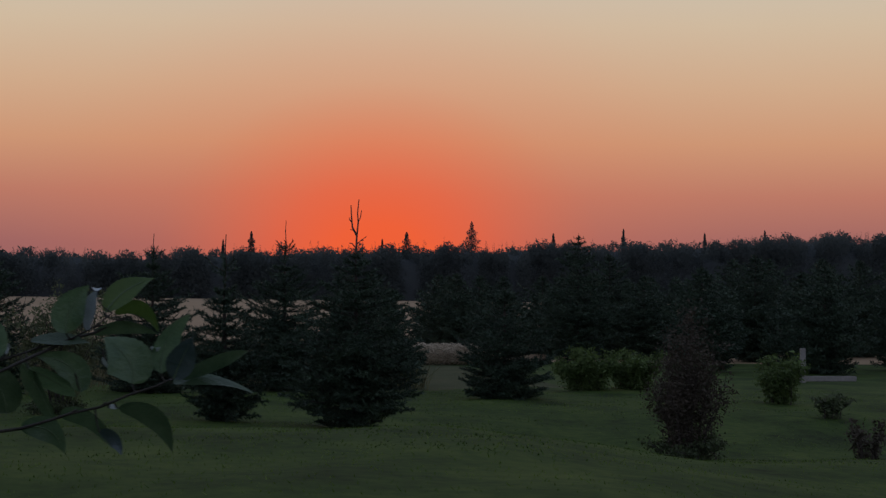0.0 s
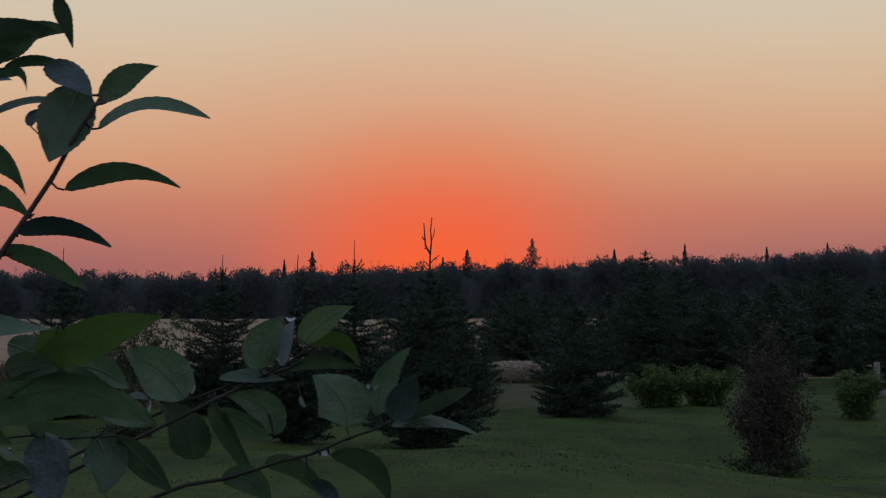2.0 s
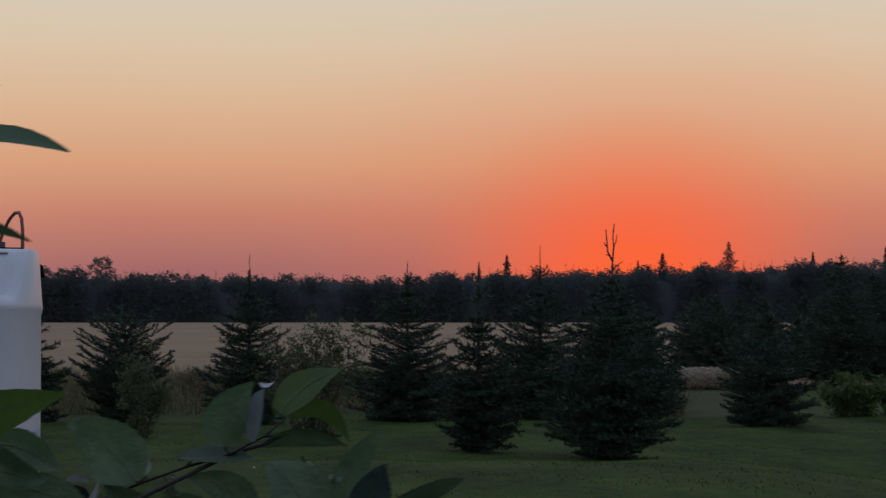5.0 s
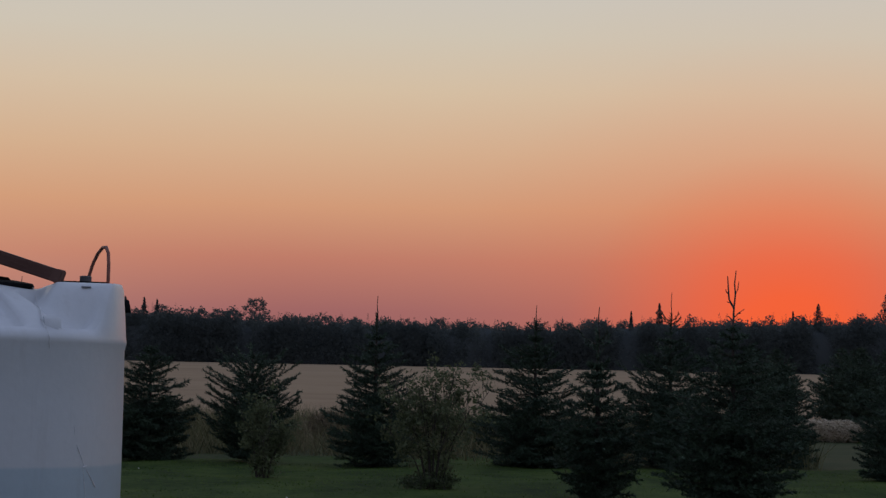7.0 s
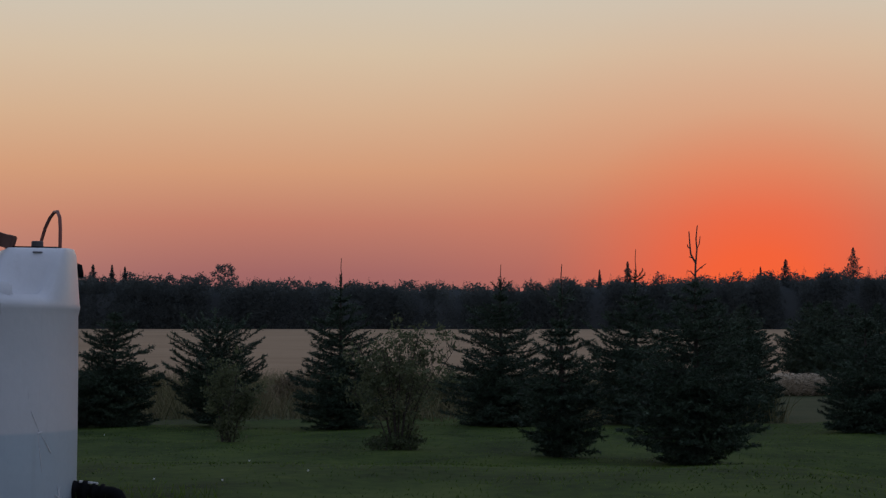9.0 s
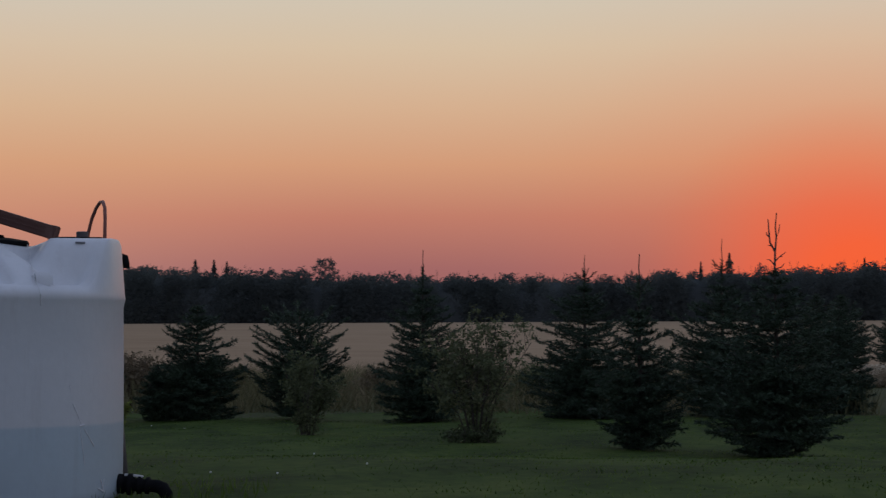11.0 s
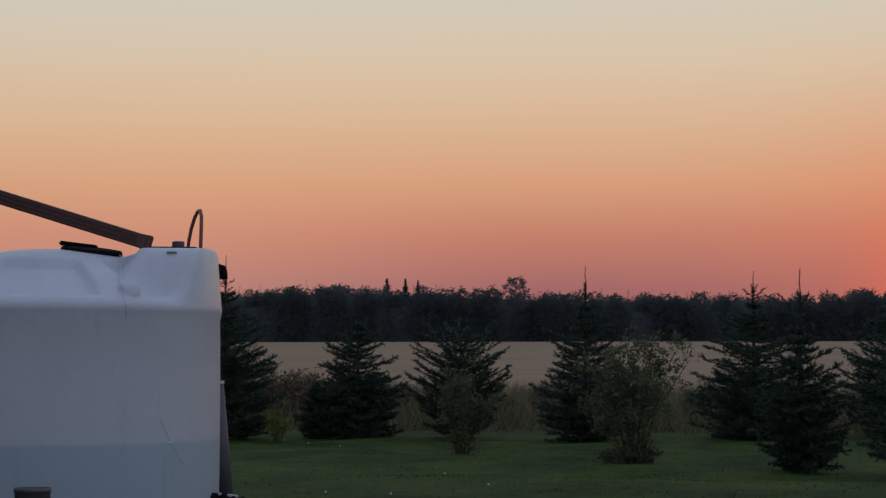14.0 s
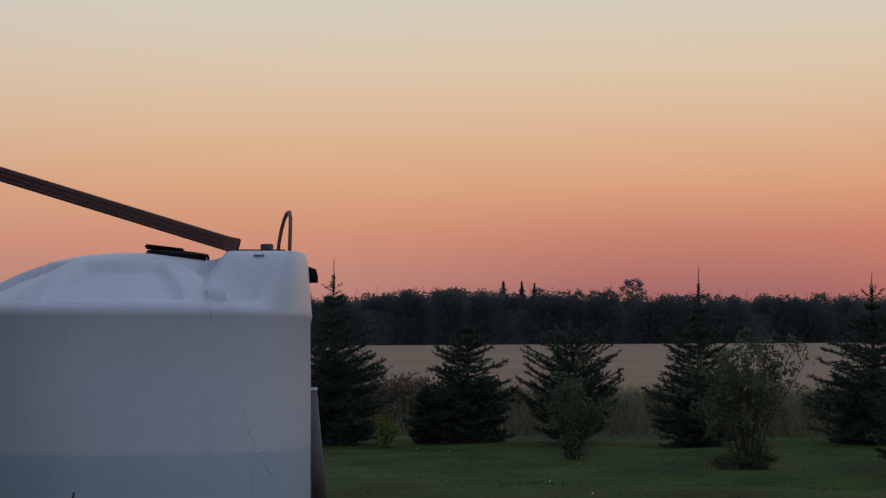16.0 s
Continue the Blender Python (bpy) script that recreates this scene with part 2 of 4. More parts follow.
def part(name, data, mat, parent, label="", smooth=False):
    """Links a bmesh or a mesh as one object under a thing or a part."""
    if isinstance(data, bmesh.types.BMesh):
        me = bpy.data.meshes.new(name)
        for f in data.faces:
            f.smooth = smooth
        data.to_mesh(me)
        data.free()
        me.materials.append(mat)
    else:
        me = data
    ob = new(name, me)
    ob.parent = parent
    if label:
        tagged(ob, label)
    return ob


def tube(bm, points, radii, sides=8, cap=True):
    """A round, tapered tube along points."""
    pts = [Vector(p) for p in points]
    rings = []
    ref = Vector((0.31, 0.17, 0.93)).normalized()
    for i, p in enumerate(pts):
        d = (pts[min(i + 1, len(pts) - 1)] - pts[max(i - 1, 0)]).normalized()
        a = d.cross(ref)
        if a.length < 0.05:
            a = d.cross(Vector((1, 0, 0)))
        a.normalize()
        b = d.cross(a)
        r = radii[i] if isinstance(radii, (list, tuple)) else radii
        rings.append([bm.verts.new(p + (a * math.cos(2 * math.pi * s / sides) + b * math.sin(2 * math.pi * s / sides)) * r) for s in range(sides)])
    for r0, r1 in zip(rings, rings[1:]):
        for s in range(sides):
            bm.faces.new((r0[s], r0[(s + 1) % sides], r1[(s + 1) % sides], r1[s]))
    if cap:
        bm.faces.new(rings[0][::-1])
        bm.faces.new(rings[-1])
    return bm


def lathe(bm, profile, sides=48, at=(0, 0, 0)):
    """Turns (radius, height) pairs round the z axis."""
    rings = []
    for r, z in profile:
        rings.append([bm.verts.new((at[0] + r * math.cos(2 * math.pi * s / sides), at[1] + r * math.sin(2 * math.pi * s / sides), at[2] + z)) for s in range(sides)])
    for a, b in zip(rings, rings[1:]):
        for s in range(sides):
            bm.faces.new((a[s], a[(s + 1) % sides], b[(s + 1) % sides], b[s]))
    bm.faces.new(rings[0][::-1])
    bm.faces.new(rings[-1])
    return bm


def box(bm, m, size, bevel=0.0):
    made = bmesh.ops.create_cube(bm, size=1.0, matrix=m @ Matrix.Diagonal((*size, 1)))
    if bevel:
        edges = {e for v in made["verts"] for e in v.link_edges}
        bmesh.ops.bevel(bm, geom=list(edges), offset=bevel, segments=2, affect="EDGES")
    return bm


def smooth01(a, b, v):
    u = np.clip((v - a) / (b - a), 0, 1)
    return u * u * (3 - 2 * u)


def ground_z(x, y):
    """The house stands on a low rise; past the trees the field climbs slowly to the woods."""
    x, y = np.asarray(x, float), np.asarray(y, float)
    z = 0.38 * (1 - smooth01(16.5, 24.0, y)) + np.clip((y - 60) / 340, 0, 1) * 4.5
    z = z - 0.33 * smooth01(6.5, 10.0, x) * (1 - smooth01(22.5, 29.0, y)) * smooth01(6, 12, y)
    near = (1 - smooth01(40, 60, y))
    return z + near * (0.022 * np.sin(x * 1.3 + 0.6 * y) * np.sin(0.9 * y - 0.4 * x) + 0.012 * np.sin(3.1 * x - 1.7 * y))


def gz(x, y):
    return float(ground_z(x, y))


# ---- the ground ----
def build_ground():
    xs = np.concatenate([[-3500, -1500, -700, -350, -180, -90, -45, -25], np.arange(-16, 24.1, 0.35), [30, 45, 70, 110, 180, 300, 600, 1400, 3500]])
    ys = np.concatenate([[-1500, -500, -150, -50, -15, -5], np.arange(0, 38, 0.35), np.arange(38, 62, 1.0), np.arange(62, 130, 6), np.arange(135, 400, 25), [400, 460, 600, 1000, 2000, 4000]])
    gx, gy = np.meshgrid(xs, ys)
    v = np.stack([gx, gy, ground_z(gx, gy)], -1).reshape(-1, 3)
    nx, ny = len(xs), len(ys)
    i = np.arange((ny - 1) * nx).reshape(ny - 1, nx)[:, :-1].ravel()
    faces = np.stack([i, i + 1, i + 1 + nx, i + nx], -1)
    c = v[faces].mean(1)
    edge = 36 + 1.5 * np.sin(c[:, 0] * 0.7)
    idx = np.where(c[:, 1] > 58, 2, np.where((c[:, 1] > edge) & (c[:, 0] < 12), 1, 0))
    tagged(new("ground", tri_mesh("ground", v, faces, [LAWN, ROUGH, FIELD], idx, True)),
           "mown green lawn running out into a ripe tan field", "ground", kind="structure")


build_ground()


def blades(n, xr, yr, lo, hi, width, mat, name, label, category, clump=0.0, lean=0.5, heap=0.0, patchy=False):
    """Loose upright blades or stalks as one mesh."""
    x, y = rng.uniform(*xr, n), rng.uniform(*yr, n)
    if clump:
        f = 0.5 + 0.5 * np.sin(x * clump + 1.7 * np.sin(y * clump * 0.8)) * np.sin(y * clump * 1.3 + x * 0.6)
        keep = rng.uniform(0, 1, n) < (f ** 4 if patchy else 0.25 + 0.75 * f)
        x, y = x[keep], y[keep]
        n = len(x)
    z = ground_z(x, y)
    h = rng.uniform(lo, hi, n)
    a = rng.uniform(0, 2 * np.pi, n)
    side = np.stack([np.cos(a), np.sin(a), np.zeros(n)], -1) * (width * rng.uniform(0.6, 1.3, n))[:, None] / 2
    base = np.stack([x, y, z - 0.006], -1)
    base[:, 2] += rng.uniform(0, heap, n)
    tilt = np.stack([rng.normal(0, lean, n), rng.normal(0, lean, n), np.ones(n)], -1)
    if lean > 1:
        flat = np.linalg.norm(tilt[:, :2], axis=1)[:, None] + 1e-6
        side = np.stack([-tilt[:, 1], tilt[:, 0], np.zeros(n)], -1) / flat * width / 2
        base[:, 2] += 0.008
        tilt[:, 2] = 0.35
    tip = base + tilt * h[:, None]
    v = np.stack([base - side, base + side, tip], 1).reshape(-1, 3)
    f = np.arange(3 * n).reshape(-1, 3)
    return tagged(new(name, tri_mesh(name, v, f, [mat])), label, category, kind="stuff")


blades(90000, (-9, 17), (11, 37), 0.010, 0.032, 0.012, GRASS, "grass", "short mown green lawn grass", "grass", 1.3, 0.8)
blades(60000, (-7, 15), (14, 34), 0.012, 0.030, 0.018, GRASS_DARK, "lawn_tufts", "uneven darker tufts in the mown lawn", "grass", 1.5, 0.7, 0.0, True)
blades(260, (1.75, 2.7), (12.2, 14.2), 0.05, 0.13, 0.012, GRASS, "grass_tuft", "longer uncut grass round the tank's outlet", "grass", 2.5, 0.35)


# ---- the far woods ----
def woods_top(x):
    xs = [-400, -200, -130, -110, -90, -65, -28, -5, 7, 40, 85, 122, 148, 220, 500]
    zs = [16.1, 16.1, 16.0, 17.3, 16.3, 15.3, 14.6, 14.3, 15.2, 16.4, 17.6, 19.0, 20.8, 21.7, 21.7]
    return np.interp(x, xs, zs)


def leaf_cloud(cx, cy, cz, rx, rz, n, size, rim=1.0):
    """n small random triangles through an egg-shaped crown, thinner at its rim."""
    d = rng.normal(0, 1, (n, 3))
    d /= np.linalg.norm(d, axis=1)[:, None]
    r = rng.uniform(0.25, rim, n) ** 0.5
    lump = 1 + 0.22 * np.sin(d[:, 0] * 5 + cx) * np.sin(d[:, 2] * 6 + cy) + 0.12 * np.sin(9 * d[:, 1] + cx * 3)
    p = np.stack([cx + d[:, 0] * rx * r * lump, cy + d[:, 1] * rx * r * lump, cz + d[:, 2] * rz * r * lump], -1)
    return p[:, None, :] + rng.normal(0, size, (n, 3, 3)) * np.array([1, 0.35, 1])


def build_woods():
    tris = []
    n = 1500
    x = np.linspace(-330, 330, n) + rng.uniform(-1.5, 1.5, n)
    depth = np.where(rng.uniform(0, 1, n) < 0.6, rng.uniform(0, 0.15, n), rng.uniform(0.15, 1, n))
    y = 399 + 29 * depth
    for i in range(n):
        base = 4.5
        top = woods_top(x[i]) + 0.12 + rng.normal(0, 0.45) - 1.2 * (1 - depth[i]) * rng.uniform(0, 1)
        if rng.uniform() < 0.5:
            top += rng.uniform(0.0, 0.9)
            w = rng.uniform(0.9, 1.6)
            m = 340
            u = rng.uniform(0, 0.95, m) ** 0.62
            a = rng.uniform(0, 2 * np.pi, m)
            r = w * (1 - u) * rng.uniform(0.5, 1.1, m) + 0.08
            p = np.stack([x[i] + np.cos(a) * r, y[i] + np.sin(a) * r, base + (top - base) * u], -1)
            s = (0.21 * (1.15 - u))[:, None, None]
            tris.append(p[:, None, :] + rng.normal(0, 1, (m, 3, 3)) * s * np.array([1.3, 0.4, 0.8]))
        else:
            rz = rng.uniform(2.2, 3.8)
            tris.append(leaf_cloud(x[i], y[i], top - rz, rng.uniform(1.9, 3.1), rz, 560, 0.20, 0.7))
            tris.append(leaf_cloud(x[i], y[i], 0.5 * (base + top), rng.uniform(2.0, 3.2), 0.3 * (top - base), 260, 0.21))
            tris.append(leaf_cloud(x[i], y[i], base + 2.6, rng.uniform(2.0, 3.0), 2.8, 240, 0.27))
    v = np.concatenate(tris).reshape(-1, 3)
    v[:, 2] = np.maximum(v[:, 2], 4.4)
    f = np.arange(len(v)).reshape(-1, 3)
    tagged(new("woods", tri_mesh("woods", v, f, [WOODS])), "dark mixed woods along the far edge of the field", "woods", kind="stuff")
    # the closed inside of the woods: an added dark sheet, its shade put into the colour
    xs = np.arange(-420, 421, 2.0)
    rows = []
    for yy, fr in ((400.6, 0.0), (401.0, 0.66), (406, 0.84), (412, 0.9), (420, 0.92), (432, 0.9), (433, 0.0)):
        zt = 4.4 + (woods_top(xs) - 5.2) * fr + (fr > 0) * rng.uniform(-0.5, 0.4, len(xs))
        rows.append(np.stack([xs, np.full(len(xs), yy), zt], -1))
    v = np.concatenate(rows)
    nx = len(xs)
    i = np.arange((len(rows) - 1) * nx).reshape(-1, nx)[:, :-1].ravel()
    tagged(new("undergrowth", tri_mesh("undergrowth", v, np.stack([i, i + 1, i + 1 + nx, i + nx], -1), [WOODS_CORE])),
           "dark sheet standing in for the shaded inside of the far woods", "undergrowth", kind="stuff")


build_woods()


def far_tree(x, top, half, kind, y=406.0):
    """A single tree that stands out of the far woods."""
    conifer = kind == "spruce"
    t = thing("spruce_tree" if conifer else "broadleaf_tree",
              "tall dark spruce standing above the far woods" if conifer else "round-crowned tree standing above the far woods", "tree",
              at=(x, y, 4.45))
    h = top - 4.45
    part("trunk", tube(bmesh.new(), [(0, 0, -0.1), (0.05, 0, h * 0.5), (0, 0, h * 0.97)], [0.22, 0.14, 0.03], 7), BARK, t)
    if conifer:
        m = 1500
        u = rng.uniform(0.5, 1, m) ** 0.7
        a = rng.uniform(0, 2 * np.pi, m)
        r = half * np.minimum(1, (1 - u) * h / 6.5) ** 0.9 * rng.uniform(0.05, 1.15, m) ** 0.6 * (0.72 + 0.28 * np.sin(u * 60)) + 0.03
        p = np.stack([np.cos(a) * r, np.sin(a) * r, h * u], -1)
        tr = p[:, None, :] + rng.normal(0, 1, (m, 3, 3)) * (0.07 + 0.3 * (1.0 - u))[:, None, None]
    else:
        puffs = []
        for k in range(30):
            a, u = 2.4 * k, (k + 0.5) / 30
            out = half * (0.95 * math.sin(math.pi * min(1.0, 0.18 + 0.62 * u)) + rng.normal(0, 0.10)) * (0.55 + 0.45 * (k % 2))
            puffs.append(leaf_cloud(math.cos(a) * out, math.sin(a) * out, h - 0.28 * half - 2.0 * half * u, half * 0.26, half * 0.22, 70, 0.15, 0.9))
        tr = np.concatenate(puffs)
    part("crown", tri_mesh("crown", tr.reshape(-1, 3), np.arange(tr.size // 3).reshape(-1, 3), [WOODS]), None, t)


for row in ((-66.2, 18.9, 2.9, "broadleaf"), (-94.5, 18.3, 2.4, "spruce"), (-90.4, 18.2, 1.7, "spruce"), (-87.6, 17.8, 1.6, "spruce"),
            (66.2, 21.6, 3.0, "spruce"), (52.2, 19.2, 2.8, "spruce"), (19.3, 18.8, 2.0, "spruce"), (99.4, 20.6, 1.2, "spruce"),
            (13.4, 17.0, 0.8, "spruce"), (84.0, 19.4, 1.5, "spruce"), (47.0, 17.6, 0.9, "spruce"),
            (131.0, 20.8, 1.3, "spruce"), (117.5, 20.0, 1.2, "spruce")):
    far_tree(*row)


# ---- spruces on the lawn ----
def needle_tris(p, d, length, count, nlen, width):
    """Needles along twigs: p, d are (n, 3), length is (n,)."""
    n = len(p)
    s = (np.arange(count)[None, :] + rng.uniform(0, 1, (n, count))) / count
    pos = p[:, None, :] + d[:, None, :] * (length[:, None] * s)[..., None]
    perp = rng.normal(0, 1, (n, count, 3))
    perp -= (perp * d[:, None, :]).sum(-1, keepdims=True) * d[:, None, :]
    perp /= np.linalg.norm(perp, axis=-1, keepdims=True) + 1e-9
    way = 0.75 * d[:, None, :] + 0.75 * perp
    side = np.cross(way, rng.normal(0, 1, (n, count, 3)))
    side /= np.linalg.norm(side, axis=-1, keepdims=True) + 1e-9
    side *= width / 2
    tip = pos + way * nlen * rng.uniform(0.7, 1.2, (n, count, 1))
    return np.stack([pos - side, pos + side, tip], 2).reshape(-1, 3, 3)


CONE = [0.56, 0.72, 0.86, 0.98, 1.0, 0.82, 0.46, 0.08]
SKIRTED = [0.84, 0.93, 0.98, 1.0, 0.97, 0.80, 0.48, 0.10]
BUSHY = [0.62, 0.78, 0.90, 0.98, 1.0, 0.98, 0.82, 0.34]


def spruce_parts(h, r, leader, skirt=0.025, full=1.0, needles=(18, 0.052, 0.015), outline=CONE, rise_more=0.0, step=1.0, whorl=True):
    """Mesh of the crown, and limbs, of a young spruce with whorled branches and a bare leader."""
    ps, ds, ls = [], [], []
    wood = bmesh.new()
    top = h - leader
    z = skirt * h
    while z < top:
        u = (z - skirt * h) / (top - skirt * h)
        reach = r * float(np.interp(u, [0, 0.07, 0.15, 0.26, 0.4, 0.62, 0.84, 1.0], outline))
        n = int(rng.integers(7, 11) if u < 0.5 else rng.integers(4, 8))
        a0 = rng.uniform(0, 2 * np.pi)
        for b in range(n):
            a = a0 + 2 * np.pi * b / n + rng.normal(0, 0.18)
            L = reach * (rng.uniform(0.62, 1.0) if rng.uniform() < 0.75 else rng.uniform(0.9, 1.15)) + 0.03
            rise = -0.14 + 0.30 * u + rise_more + rng.normal(0, 0.12)
            out = np.array([math.cos(a), math.sin(a), 0.0])
            pts = []
            seg = max(3, int(L / 0.09))
            for j in range(seg + 1):
                s = j / seg
                pts.append(np.array([0, 0, z]) + out * L * s + np.array([0, 0, L * (rise * s + 0.20 * s ** 2.5)]))
            if L > 0.12:
                tube(wood, [pts[0], pts[len(pts) // 2], pts[-1]], [0.009, 0.006, 0.002], 3, False)
            for j in range(1, seg + 1):
                d = pts[j] - pts[j - 1]
                ln = np.linalg.norm(d)
                d = d / ln
                ps.append(pts[j - 1]), ds.append(d), ls.append(ln * 1.1)
                for sgn in (-1, 1):
                    if rng.uniform() < (0.92 if j > 0.45 * seg else 0.75) * full * (1 - 0.25 * u):
                        sd = np.cross(d, [0, 0, 1.0]) * sgn
                        w = 0.75 * d + 0.75 * sd + np.array([0, 0, rng.normal(0.12, 0.26)])
                        w /= np.linalg.norm(w)
                        ps.append(pts[j - 1]), ds.append(w), ls.append(L * rng.uniform(0.26, 0.44) * (1.2 - j / seg) + 0.05)
        z += rng.uniform(0.046, 0.080) * (0.6 + 0.4 * h / 2.6) * step * (1 + 1.1 * u * u)
    # short needles up the leader
    for s in np.linspace(0, 0.45, 6):
        ps.append(np.array([0, 0, top + leader * s])), ds.append(np.array([0, 0, 1.0])), ls.append(leader * 0.1)
    # the last whorl, thin branches that fork upwards from the foot of the leader
    if whorl and leader > 0.35:
        a0 = rng.uniform(0.0, 0.5)
        for k in range(4):
            a, ln = a0 + k * math.pi / 2 + rng.normal(0, 0.2), rng.uniform(0.16, 0.26)
            foot = np.array([0, 0, top + leader * (0.30 + 0.06 * (k % 2))])
            knee = foot + np.array([math.cos(a), math.sin(a), 0.45]) * ln * 0.6
            end = knee + np.array([math.cos(a), math.sin(a), 1.1]) * ln * 0.4
            tube(wood, [foot, knee, end], [0.007, 0.006, 0.003], 4, False)
            for p, q in ((foot, knee), (knee, end)):
                d = q - p
                ps.append(p), ds.append(d / np.linalg.norm(d)), ls.append(float(np.linalg.norm(d)))
    for k in range(5):
        a, zz = k * 2.4, top + leader * rng.uniform(0.0, 0.25)
        d = np.array([math.cos(a), math.sin(a), 0.55])
        ps.append(np.array([0, 0, zz])), ds.append(d / np.linalg.norm(d)), ls.append(rng.uniform(0.08, 0.2))
    tr = needle_tris(np.array(ps), np.array(ds), np.array(ls), *needles)
    return tri_mesh("crown", tr.reshape(-1, 3), np.arange(tr.size // 3).reshape(-1, 3), [NEEDLES]), wood


def spruce(x, y, h, r, leader=0.3, label="young dark green spruce on the lawn", full=1.0, needles=(18, 0.052, 0.015), outline=CONE, rise_more=0.0,
           step=1.0, whorl=True):
    t = thing("spruce_tree", label, "tree", "young spruces", at=(x, y, gz(x, y)))
    crown, wood = spruce_parts(h, r, leader, full=full, needles=needles, outline=outline, rise_more=rise_more, step=step, whorl=whorl)
    part("trunk", tube(wood, [(0, 0, -0.05), (0.01, 0, h * 0.45), (0, 0.01, h - leader), (0.022, 0, h - leader * 0.55), (0.004, 0, h - leader * 0.25), (0.014, 0, h)], [0.055 * h / 2.6, 0.035, 0.011, 0.009, 0.007, 0.005], 7), BARK, t)
    part("crown", crown, None, t)
    return t


SPRUCES = [(-4.55, 32.4, 3.02, 0.90, 0.62), (-2.55, 33.3, 1.96, 0.82, 0.12), (1.28, 33.2, 2.84, 0.82, 0.64),
           (3.9, 34.4, 2.78, 0.98, 0.6), (4.93, 25.2, 2.38, 0.60, 0.68), (6.24, 35.2, 3.05, 1.0, 0.8), (8.35, 36.6, 1.9, 0.65, 0.12), (9.75, 32.2, 1.84, 0.85, 0.12)]
for row in SPRUCES:
    spruce(*row, outline=SKIRTED if row[1] > 30 else CONE, whorl=row[0] > 3)
spruce(-0.86, 33.6, 1.84, 0.84, 0.1, "open bushy spruce with upturned branches and a broad top", 0.75, (18, 0.056, 0.016), BUSHY, 0.24, 1.25)
big = spruce(6.5, 24.0, 2.16, 0.92, 0.10, "large bushy spruce with a bare forked dead top")
bm = bmesh.new()
SNAGS = [((0, 0, 2.05), (0.005, 0, 2.33), (0.022, 0, 2.52), (0.012, 0, 2.64), (0.028, 0, 2.80)), ((0.004, 0, 2.36), (-0.05, 0, 2.46), (-0.062, 0, 2.60), (-0.07, 0, 2.73)),
         ((0.0, 0, 2.24), (0.06, 0.01, 2.30), (0.13, 0.02, 2.35)), ((0.02, 0, 2.52), (0.05, 0.01, 2.58), (0.062, 0.01, 2.67)), ((0.0, 0, 2.20), (-0.05, 0.01, 2.26), (-0.085, 0.01, 2.265)),
         ((-0.055, 0, 2.52), (-0.085, 0, 2.55), (-0.09, 0, 2.58)), ((0.06, 0.01, 2.30), (0.09, 0.01, 2.30)), ((-0.03, 0, 2.42), (-0.075, 0, 2.43)), ((0, 0, 2.15), (0.08, 0.01, 2.18), (0.11, 0.01, 2.22))]
for k, snag in enumerate(SNAGS):
    r0 = 0.013 if k < 2 else 0.009
    tube(bm, snag, [r0 * (1 - 0.55 * i / (len(snag) - 1)) for i in range(len(snag))], 6)
part("dead_top", bm, DEADWOOD, big, "bare forked dead leader")

BELT = "taller dark spruce in the belt before the field"
models = [spruce(16.2, 57.0, 3.9, 1.1, 0.25, BELT, 0.7, (6, 0.085, 0.034)), spruce(13.4, 63.0, 2.8, 1.2, 0.2, BELT, 0.7, (6, 0.085, 0.034)), spruce(24.2, 51.0, 3.5, 1.35, 0.2, BELT, 0.7, (6, 0.085, 0.034))]
belt_rng = random.Random(5)
bx = 10.6
while bx < 38:
    by = 69 + belt_rng.uniform(-5, 5)
    copy_thing(models[1 if bx < 22 else belt_rng.choice([1, 2])], pose(bx, by, gz(bx, by) - 0.02, 0, 0, belt_rng.uniform(0, 360)))
    bx += belt_rng.uniform(0.8, 1.25)
for bx, by, k in ((18.3, 62.0, 2), (17.1, 64.0, 1), (17.8, 49.0, 1), (19.9, 56.0, 1), (21.8, 53.0, 1), (22.6, 60.0, 2), (27.0, 56.0, 2), (29.8, 54.0, 2), (20.6, 47.5, 1), (20.7, 66.0, 1), (20.8, 63.0, 1), (19.1, 60.5, 1)):
    copy_thing(models[k], pose(bx, by, gz(bx, by) - 0.02, 0, 0, 77 * bx))


